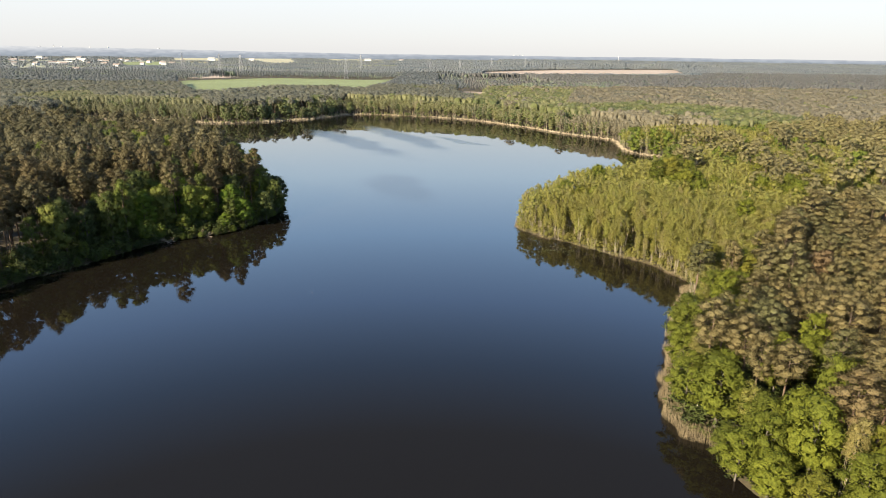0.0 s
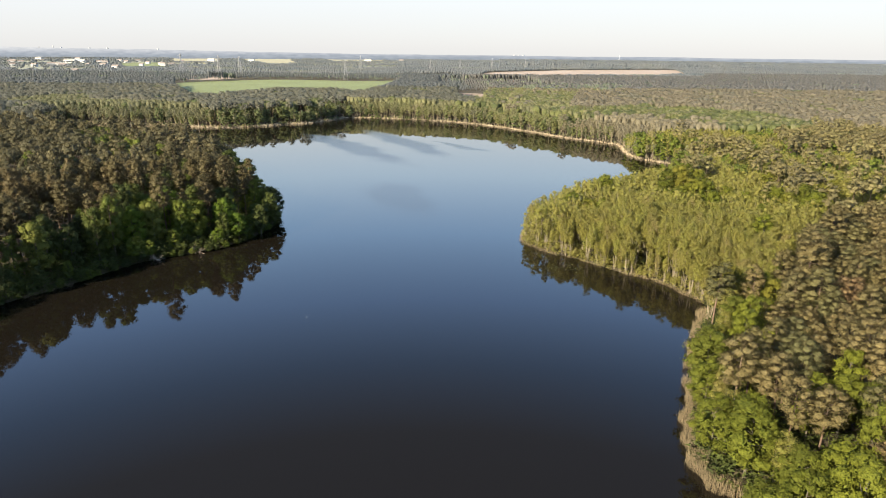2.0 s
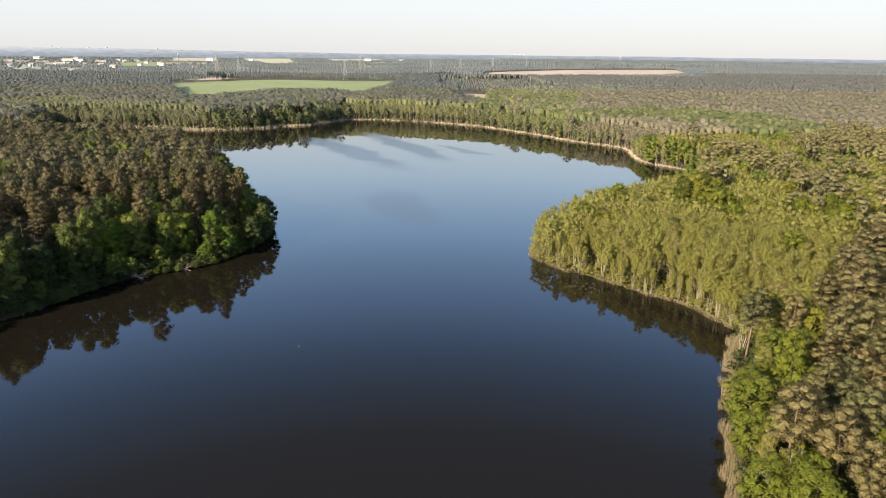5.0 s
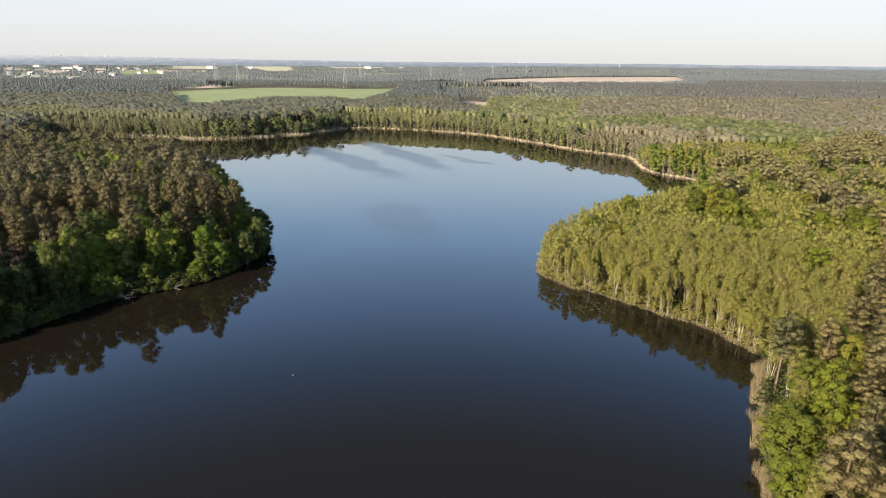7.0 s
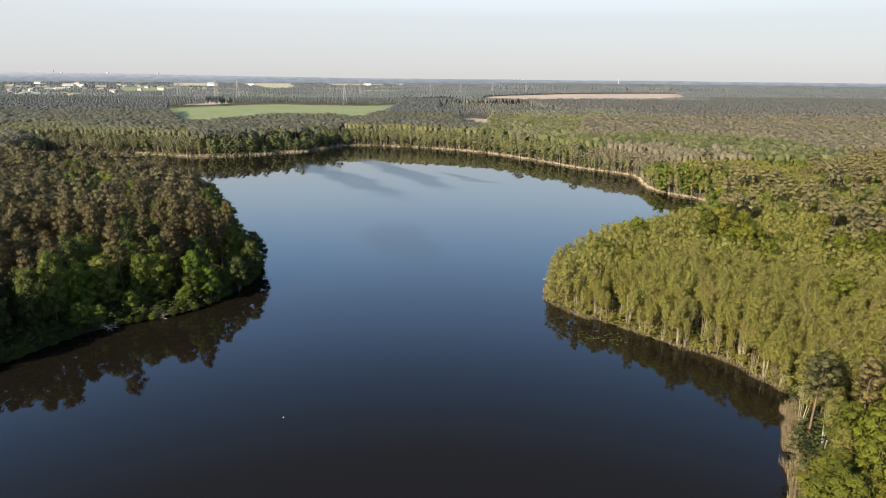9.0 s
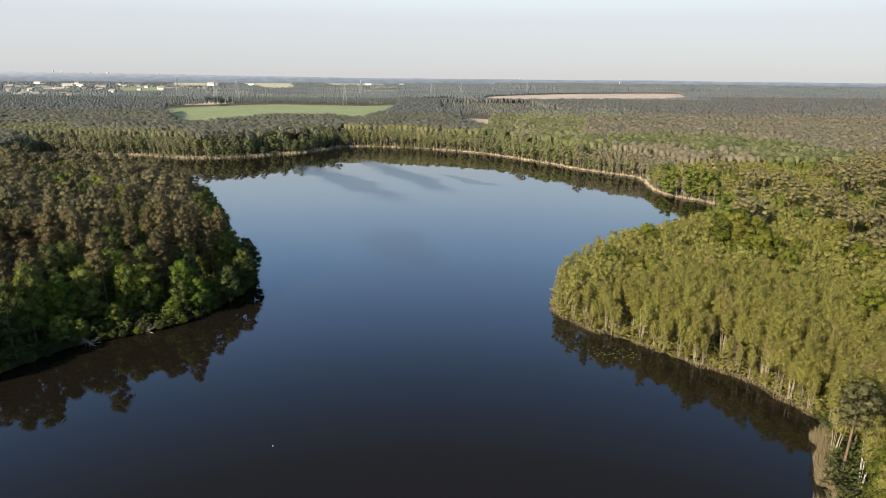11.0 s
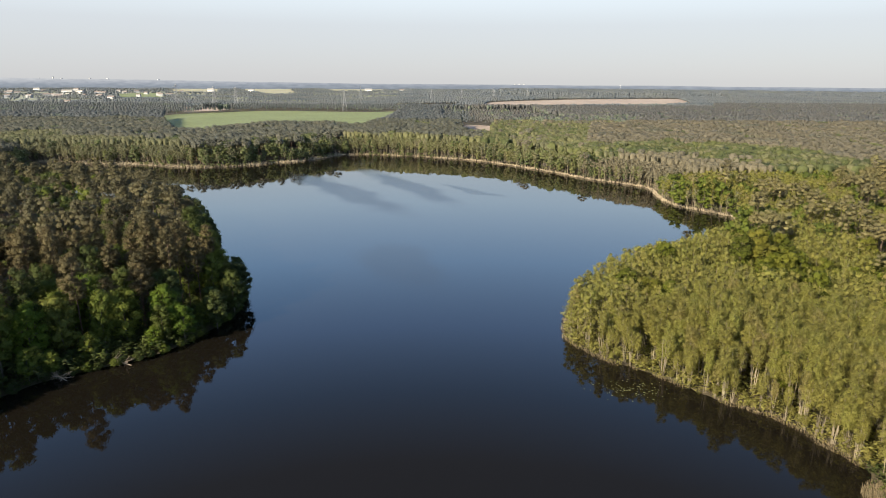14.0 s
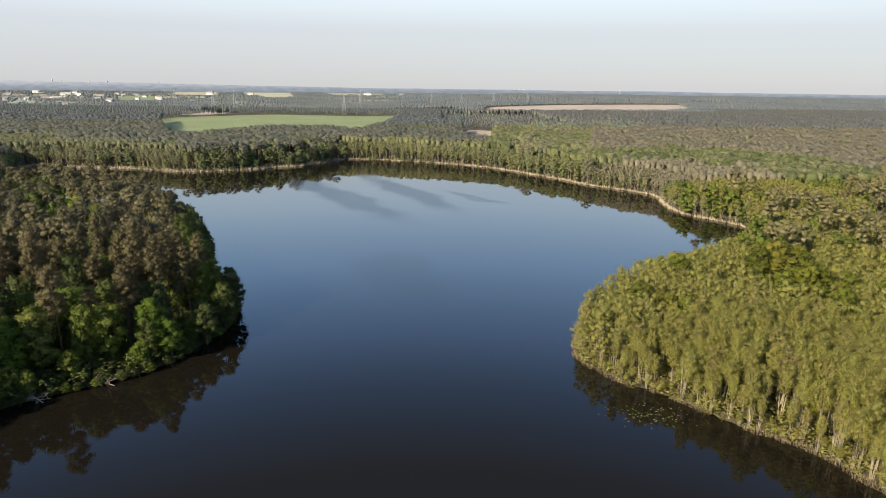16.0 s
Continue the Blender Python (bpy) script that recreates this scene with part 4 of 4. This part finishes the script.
for kind in KINDS:
    ones, rest = split(near[kind])
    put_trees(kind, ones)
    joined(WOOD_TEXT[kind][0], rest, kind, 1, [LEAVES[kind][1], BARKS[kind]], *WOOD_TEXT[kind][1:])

middle = stand(-820, 820, 470, 920, {"pine": 5.6, "broad": 6.4, "alder": 4.4}, 300, lambda x, y: in_view(x, y, 30))
for kind in KINDS:
    middle[kind][:, 6] *= 1.2
fringe(lambda x, y: y > 570 and x <= -95, 2.8, (0, 0.6, 0.4), middle, 703, 0.5, 0.9, 12)
fringe(lambda x, y: y > 395 and x > -95, 2.0, (0, 0.3, 0.7), middle, 704, 0.6, 0.95, 6)
for kind in KINDS:
    edge = middle[kind][:, 7] < 22
    for rows, lod in ((middle[kind][edge], 1), (middle[kind][~edge], 2)):
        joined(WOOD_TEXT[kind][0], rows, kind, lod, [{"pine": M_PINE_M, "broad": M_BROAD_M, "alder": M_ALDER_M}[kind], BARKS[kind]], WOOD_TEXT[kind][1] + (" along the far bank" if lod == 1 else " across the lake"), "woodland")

beyond = stand(-1300, 1300, 920, 1650, {"pine": 6.6, "broad": 7.0, "alder": 6.0}, 400, lambda x, y: in_view(x, y, 20))
for kind in KINDS:
    rows = beyond[kind]
    rows[:, 6] *= 1.2
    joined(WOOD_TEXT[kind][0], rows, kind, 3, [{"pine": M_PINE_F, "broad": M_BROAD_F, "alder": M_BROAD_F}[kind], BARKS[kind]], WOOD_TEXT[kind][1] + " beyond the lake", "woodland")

# woods that close the near end of the lake
ring = stand(-300, 240, -190, 180, {"pine": 8.5, "broad": 10.0, "alder": 9.0}, 500, lambda x, y: ~in_view(x, y, 45) & (np.hypot(x + 30, y - 30) < 230))
for kind in KINDS:
    rows = ring[kind]
    rows[:, 6] *= 1.4
    joined(WOOD_TEXT[kind][0], rows, kind, 2, [LEAVES[kind][1], BARKS[kind]], WOOD_TEXT[kind][1] + " round the near bank", "woodland")

# distant woods to the horizon, in strips with open land between them
dist_rows = []
for (y0, y1, step, seed) in ((1650, 2600, 9.5, 601), (2600, 4700, 16.0, 602)):
    g = np.random.default_rng(seed)
    x, y = scatter(-3500, 3500, y0, y1, step, seed)
    ok = in_view(x, y, 20) & ~in_field(x, y)
    rows_of_trees = patch_noise(x * 0.5, y, 260, 31) + 0.5 * patch_noise(x, y, 90, 32)
    ok &= ~inside(x, y, WEST_MEADOWS) | (rows_of_trees < 0.66) | (g.uniform(size=x.size) < 0.06)
    x, y = x[ok], y[ok]
    n = x.size
    s = g.uniform(0.75, 1.15, n) * np.where(x < -0.05 * y, 0.45, np.where((x < 0.1 * y) | ((y < 3000) & (x < 0.45 * y)), 0.55, 0.95))
    tint = np.clip(0.25 * g.uniform(size=n) + 0.75 * patch_noise(x, y, 400, 33), 0, 1)
    dist_rows.append(np.stack([x, y, np.full(n, 1.7), s, g.uniform(0, 6.28, n), tint, np.full(n, step / 8.0) * g.uniform(0.9, 1.2, n)], 1))
joined("distant_wood", np.concatenate(dist_rows), "broad", 3, [M_FAR, M_BARK], "distant woods reaching to the horizon, leaves greyed with painted haze", "woodland")


# undergrowth along the banks
ux, uy = scatter(-170, 150, 60, 345, 1.9, 801)
ud = shore_distance(ux, uy)
ok = in_view(ux, uy, 45) & (ud > 0.2) & (ud < 28) & ~((ux > 40) & (uy < 172) & (ud < np.where(uy < 93, 0.5, 1.4)))
ux, uy, ud = ux[ok], uy[ok], ud[ok]
ug = np.random.default_rng(802)
un = ux.size
us = ug.uniform(0.09, 0.26, un) * np.where(ux > 20, 1.3, np.where(ud < 14, 1.9, 1.2))
urows = np.stack([ux, uy, ground_height(ud) - 0.3, us, ug.uniform(0, 6.28, un), 0.6 * ug.uniform(size=un), np.minimum(us * 3.0, 0.9)], 1)
alder_foot = (ux > 20) & (uy > 174)
joined("undergrowth", urows[~alder_foot], "shrub", 2, [M_BROAD_S, M_BARK], "low green undergrowth and brambles along the bank", "undergrowth", "", True)
joined("undergrowth", urows[alder_foot], "shrub", 2, [M_ALDER_S, M_BARK], "low yellow-green shoots below the alders", "undergrowth", "", True)


# ---- reeds ----
def reed_bed(x0, x1, y0, y1, step, d0, d1, height, wide, label, seed, keep=None, mat=M_REED):
    g = np.random.default_rng(seed)
    x, y = scatter(x0, x1, y0, y1, step, seed)
    d = shore_distance(x, y)
    edge = patch_noise(x, y, 9, seed) * 1.6
    ok = (d > d0 - edge) & (d < d1 + edge)
    if keep is not None:
        ok &= keep(x, y, d)
    x, y, d = x[ok], y[ok], d[ok]
    n = x.size
    a = g.uniform(0, 6.28, n)
    h = height * g.uniform(0.6, 1.15, n)
    w = wide * g.uniform(0.6, 1.3, n)
    lean = g.normal(0, 0.13, (n, 2)) * h[:, None]
    z = np.minimum(ground_height(d), 0.4)
    z = np.where(d < 0, -0.2, z)
    base = np.stack([x, y, z], 1)
    side = np.stack([np.cos(a), np.sin(a), np.zeros(n)], 1) * w[:, None] * 0.5
    tip = base + np.stack([lean[:, 0], lean[:, 1], h], 1)
    mid = base + np.stack([lean[:, 0], lean[:, 1], h], 1) * 0.6
    v = np.stack([base - side * 0.6, base + side * 0.6, mid + side, tip, mid - side], 1).reshape(-1, 3)
    k = np.arange(n)[:, None] * 5
    f = np.concatenate([k + [0, 1, 2], k + [0, 2, 4], k + [4, 2, 3]])
    return tagged(new("reed_bed", mesh_from("reed_bed", v, f, [mat])), label, "reeds", "", "stuff")


reed_bed(38, 92, 60, 186, 0.17, 0.5, 2.0, 2.1, 0.045, "tall dry tan reeds along the bank", 71, lambda x, y, d: (y < 170) & (y > 92) & (x > 42) & (patch_noise(x, y, 14, 6) > np.where(y < 104, 0.1, 0.26)))
reed_bed(20, 92, 176, 300, 0.3, 0.6, 0.2, 1.1, 0.07, "low dry reeds below the alders", 72, lambda x, y, d: y < 262)
reed_bed(-150, -90, 140, 205, 0.4, 0.2, 0.5, 1.3, 0.05, "dim dry reeds below the dark bank", 73, lambda x, y, d: (y > 158) & (y < 188) & (patch_noise(x, y, 20, 5) > 0.45))
reed_bed(-440, -92, 560, 690, 0.9, -1.0, 6.0, 1.8, 0.3, "pale dry reed belt on the far bank", 74, None, M_REED_FAR)
reed_bed(-95, 80, 570, 700, 0.7, 0.2, 1.6, 1.6, 0.3, "pale dry reed belt on the far bank", 75, None, M_REED_FAR)
reed_bed(70, 175, 395, 590, 0.6, 0.4, 1.2, 1.6, 0.25, "pale dry reed belt on the far bank", 76, None, M_REED_FAR)


# ---- birches, fallen trees, lily pads ----
def birch(x, y, size, k):
    v, f, m, nn = TEMPLATES["alder", 0][k]
    root = tagged(new("birch_tree"), "slender birch with a pale grey trunk at the reedy bank", "birch tree", "birches on the bank")
    for which, pname, mat in ((1, "trunk", M_BARK_BIRCH), (0, "crown", M_ALDER)):
        fs = f[m == which]
        used, inv = np.unique(fs, return_inverse=True)
        part(pname, mesh_from(pname, v[used], inv.reshape(-1, 3), [mat], None, None, nn[used]), root)
    root.matrix_basis = Matrix.LocRotScale((x, y, 0.4), Euler((0, 0, k)), (size * 1.15, size * 1.15, size))


for i, (x, y, size) in enumerate(((54.5, 106, 0.85), (58.5, 117, 0.8), (74, 152, 0.85), (82, 171, 0.9))):
    birch(x, y, size, i)


def fallen_tree(x, y, turn, seed, n, label):
    """A broken crown lying in the shallows: one main stem and bare branches."""
    root = tagged(new("fallen_tree"), label, "dead tree")
    g = np.random.default_rng(seed)
    b = Builder(seed)
    b.limb((-1.5, 0, 0.5), (3.0, 0.2, 0.1), 0.2, 0.12, 6, 0)
    b.limb((3.0, 0.2, 0.1), (5.2, 0.6, -0.4), 0.12, 0.05, 6, 0)
    v, f, m, nn = b.done()
    part("stem", mesh_from("stem", v, f, [M_DEAD]), root)
    for i in range(n):
        b = Builder(seed + i)
        a = np.array([g.uniform(-0.5, 3.5), 0.1, 0.3])
        e = a + np.array([g.uniform(0.3, 2.2), g.uniform(-2.2, 2.2), g.uniform(-0.2, 2.4)])
        b.limb(a, e, 0.08, 0.045, 4, 0)
        for k in range(3):
            q = a + (e - a) * g.uniform(0.4, 0.95)
            b.limb(q, q + g.normal(0, 0.8, 3), 0.04, 0.02, 3, 0)
        v, f, m, nn = b.done()
        part("branch", mesh_from("branch", v, f, [M_DEAD]), root)
    root.matrix_basis = pose(x, y, 0.1, 0, 0, turn)


fallen_tree(-92.5, 212.5, -35, 40, 11, "bleached fallen tree with bare branches in the shallows")
fallen_tree(-81.5, 220, -20, 60, 7, "small bleached dead branches lying at the bank")


def lily_pads():
    g = np.random.default_rng(81)
    n = 120
    x, y = 45 + g.normal(0, 4.5, n), 206 + g.normal(0, 2.4, n)
    d = shore_distance(x, y)
    x, y = x[d < -1], y[d < -1]
    vs, fs = [], []
    for i in range(len(x)):
        r, k0 = g.uniform(0.08, 0.19), len(vs)
        a0 = g.uniform(0, 6.28)
        vs.append((x[i], y[i], 0.015))
        vs += [(x[i] + r * math.cos(a0 + k * 0.72), y[i] + r * math.sin(a0 + k * 0.72), 0.012 + 0.02 * g.uniform()) for k in range(9)]
        fs += [(k0, k0 + 1 + k, k0 + 2 + k) for k in range(8)]
    tagged(new("lily_pads", mesh_from("lily_pads", vs, fs, [M_PAD])), "small floating lily pads off the alder bank", "water plants", "", "stuff")


lily_pads()


def buoy(x, y):
    """A white speck on the water modelled as a float; collar and eye are invented."""
    root = tagged(new("buoy"), "small white speck on the open water, modelled as a float", "buoy")
    for name, rings, mat in (("body", ((0.0, -0.16), (0.16, -0.12), (0.24, 0.0), (0.2, 0.12), (0.1, 0.2), (0.0, 0.22)), M_PALE_WALL), ("collar", ((0.235, -0.03), (0.27, -0.02), (0.27, 0.03), (0.235, 0.04)), M_ROOF), ("eye", ((0.03, 0.2), (0.05, 0.24), (0.03, 0.29), (0.0, 0.3)), M_STEEL)):
        v = [(r * math.cos(k * math.pi / 6), r * math.sin(k * math.pi / 6), z) for r, z in rings for k in range(12)]
        f = [(i * 12 + k, i * 12 + (k + 1) % 12, i * 12 + 12 + (k + 1) % 12, i * 12 + 12 + k) for i in range(len(rings) - 1) for k in range(12)]
        part(name, mesh_from(name, v, f, [mat]), root)
    root.matrix_basis = pose(x, y, 0.03, 6, 4, 0) @ Matrix.Scale(0.6, 4)


buoy(-31.3, 165)


# ---- houses, pylons, masts ----
def box(bm, x0, x1, y0, y1, z0, z1):
    vs = [bm.verts.new(c) for c in ((x0, y0, z0), (x1, y0, z0), (x1, y1, z0), (x0, y1, z0), (x0, y0, z1), (x1, y0, z1), (x1, y1, z1), (x0, y1, z1))]
    for q in ((3, 2, 1, 0), (4, 5, 6, 7), (0, 1, 5, 4), (1, 2, 6, 5), (2, 3, 7, 6), (3, 0, 4, 7)):
        bm.faces.new([vs[i] for i in q])


def house(x, y, L, W, H, turn, roof, label, group="", wall=M_WALL):
    """Walls, pitched roof with eaves, and windows on the side to the lake."""
    root = tagged(new("house"), label, "house", group)
    bm = bmesh.new()
    box(bm, -L / 2, L / 2, -W / 2, W / 2, 0, H)
    part("wall", bm_mesh("wall", bm, wall), root)
    bm = bmesh.new()
    e, r = 0.5, W * 0.38
    vs = [bm.verts.new(c) for c in ((-L / 2 - e, -W / 2 - e, H), (L / 2 + e, -W / 2 - e, H), (L / 2 + e, W / 2 + e, H), (-L / 2 - e, W / 2 + e, H), (-L / 2 - e, 0, H + r), (L / 2 + e, 0, H + r))]
    for q in ((0, 1, 5, 4), (2, 3, 4, 5), (1, 2, 5), (3, 0, 4), (3, 2, 1, 0)):
        bm.faces.new([vs[i] for i in q])
    part("roof", bm_mesh("roof", bm, roof), root)
    for k in range(max(2, int(L / 5))):
        bm = bmesh.new()
        wx0 = -L / 2 + (k + 0.5) * L / max(2, int(L / 5))
        box(bm, wx0 - 0.6, wx0 + 0.6, -W / 2 - 0.04, -W / 2 + 0.1, H * 0.35, H * 0.35 + 1.4)
        part("window", bm_mesh("window", bm, M_ROOF), root)
    root.matrix_basis = pose(x, y, 1.8, 0, 0, turn)


for x, y, L, W, H, turn, roof in ((116, 1545, 11, 9, 7, 10, M_ROOF), (139, 1580, 11, 9, 7.5, -12, M_ROOF_RED), (161, 1615, 11, 9, 7, 5, M_ROOF), (153, 1297, 10, 8, 6, 20, M_ROOF), (158, 1330, 12, 9, 7, -15, M_ROOF_RED),
                                 (260, 1526, 9, 8, 7, 0, M_ROOF), (521, 1707, 11, 8, 8, 30, M_ROOF_RED)):
    house(x, y, L, W, H, turn, roof, "white rendered house with a pitched roof among trees", "houses among the trees")
for x, y, L, W, H, turn, roof in ((-1785, 2781, 24, 16, 9, 12, M_ROAD), (-1652, 2972, 46, 18, 10, 6, M_ROAD), (-1590, 2960, 30, 14, 11, -8, M_ROAD), (-1333, 2355, 30, 14, 9, 15, M_ROAD), (-1752, 3226, 24, 14, 15, 0, M_ROAD),
                                 (-1700, 2700, 22, 12, 9, 20, M_ROAD), (-1860, 2900, 30, 12, 9, -15, M_ROAD), (-1480, 2900, 26, 12, 9, 9, M_ROAD), (-1405, 2800, 24, 12, 9, -5, M_ROAD), (-962, 1755, 14, 10, 9, 10, M_ROAD),
                                 (-2050, 3400, 30, 16, 12, 5, M_ROAD), (-1230, 3600, 36, 18, 11, 3, M_ROAD), (-980, 3500, 30, 16, 11, -4, M_ROAD), (-400, 3900, 40, 18, 11, 2, M_ROAD), (-200, 3900, 26, 16, 11, 5, M_ROAD)):
    house(x, y, L, W, H, turn, M_ROOF if L < 28 else roof, "large pale building of the far settlement", "buildings of the settlement", M_WALL if L > 28 else M_PALE_WALL)


hg = np.random.default_rng(91)
for i in range(26):
    x, y = hg.uniform(-2100, -1000), hg.uniform(2150, 3300)
    house(x, y, hg.uniform(14, 26), hg.uniform(10, 13), hg.uniform(7, 9.5), hg.uniform(-25, 25), M_ROOF, "pale house of the far settlement among small trees", "buildings of the settlement", M_PALE_WALL)


def pylon(x, y, H, turn):
    """Lattice tower with four legs, bracing and three cross-arms."""
    root = tagged(new("pylon"), "grey steel lattice power pylon beyond the field", "pylon", "pylons of the power line")
    w0, w1 = H * 0.10, H * 0.018

    def width(t):
        return w0 + (w1 - w0) * min(1, t * 1.15)
    for sx, sy in ((1, 1), (1, -1), (-1, 1), (-1, -1)):
        b = Builder(1)
        for k in range(4):
            t0, t1 = k / 4, (k + 1) / 4
            b.limb((sx * width(t0), sy * width(t0), H * t0), (sx * width(t1), sy * width(t1), H * t1), 0.28, 0.24, 4, 0)
        v, f, m, nn = b.done()
        part("leg", mesh_from("leg", v, f, [M_STEEL]), root)
    b = Builder(2)
    for k in range(9):
        t0, t1 = k / 9, (k + 1) / 9
        a, c = width(t0), width(t1)
        for p0, p1 in (((-1, -1), (1, -1)), ((1, -1), (1, 1)), ((1, 1), (-1, 1)), ((-1, 1), (-1, -1))):
            b.limb((p0[0] * a, p0[1] * a, H * t0), (p1[0] * c, p1[1] * c, H * t1), 0.14, 0.14, 3, 0)
            b.limb((p1[0] * a, p1[1] * a, H * t0), (p0[0] * c, p0[1] * c, H * t1), 0.14, 0.14, 3, 0)
    v, f, m, nn = b.done()
    part("bracing", mesh_from("bracing", v, f, [M_STEEL]), root)
    for t, half in ((0.62, 0.16), (0.77, 0.22), (0.91, 0.14)):
        b = Builder(3)
        for sgn in (-1, 1):
            for dy in (-0.6, 0.6):
                b.limb((0, dy, H * t), (sgn * H * half, 0, H * t), 0.2, 0.12, 3, 0)
            b.limb((0, 0, H * t + 2.2), (sgn * H * half, 0, H * t), 0.16, 0.1, 3, 0)
        v, f, m, nn = b.done()
        part("crossarm", mesh_from("crossarm", v, f, [M_STEEL]), root)
    root.matrix_basis = pose(x, y, 1.7, 0, 0, turn)


for x, y, H, turn in ((-523, 1590, 52, 35), (-469, 1581, 50, 35), (-205, 1513, 46, 20), (-242, 2147, 50, 20), (-13, 2203, 40, 15), (90, 2268, 40, 15), (231, 2600, 42, 15), (359, 2561, 40, 15), (-655, 1698, 54, 40)):
    pylon(x, y, H, turn)


def mast(x, y, H):
    root = tagged(new("radio_mast"), "thin white mast above the distant woods", "mast")
    b = Builder(4)
    b.tube([(0, 0, 0), (0, 0, H)], (1.3, 0.8), 8, 0)
    v, f, m, nn = b.done()
    part("shaft", mesh_from("shaft", v, f, [M_WALL]), root)
    root.matrix_basis = pose(x, y, 1.7)


mast(1250, 4400, 50)


def tall_block(x, y, L, W, H, name, label, category, round_top=False):
    """A far tower or raised tank: shaft and cap."""
    root = tagged(new(name), label, category)
    b = Builder(5)
    sides = 12 if round_top else 4
    b.tube([(0, 0, 0), (0, 0, H * 0.97)], (L, L), sides, 0)
    v, f, m, nn = b.done()
    part("shaft", mesh_from("shaft", v, f, [M_PALE_WALL]), root)
    b = Builder(6)
    b.tube([(0, 0, H * 0.97), (0, 0, H * 0.985), (0, 0, H)], (L, L * 0.8, 0.2), sides, 0)
    v, f, m, nn = b.done()
    part("cap", mesh_from("cap", v, f, [M_PALE_WALL]), root)
    root.matrix_basis = pose(x, y, 0, 0, 0, 30)


# shaft heights fitted so the tops show over the backdrop in the camera's view
for x, y in ((606, 4950), (640, 4945), (674, 4941)):
    tall_block(x, y, 8, 8, 47, "silo", "white round tank on a tall shaft behind the horizon hills", "silo", True)
for x, y, L, H in ((-2600, 4330, 5, 69), (-2530, 4370, 3, 80), (-2490, 4395, 7, 69), (-2345, 4475, 6, 68), (-2250, 4525, 8, 69), (-1960, 4655, 7, 66)):
    tall_block(x, y, L, L, H, "tower_block", "pale tower of a hazy town on the horizon", "tower")
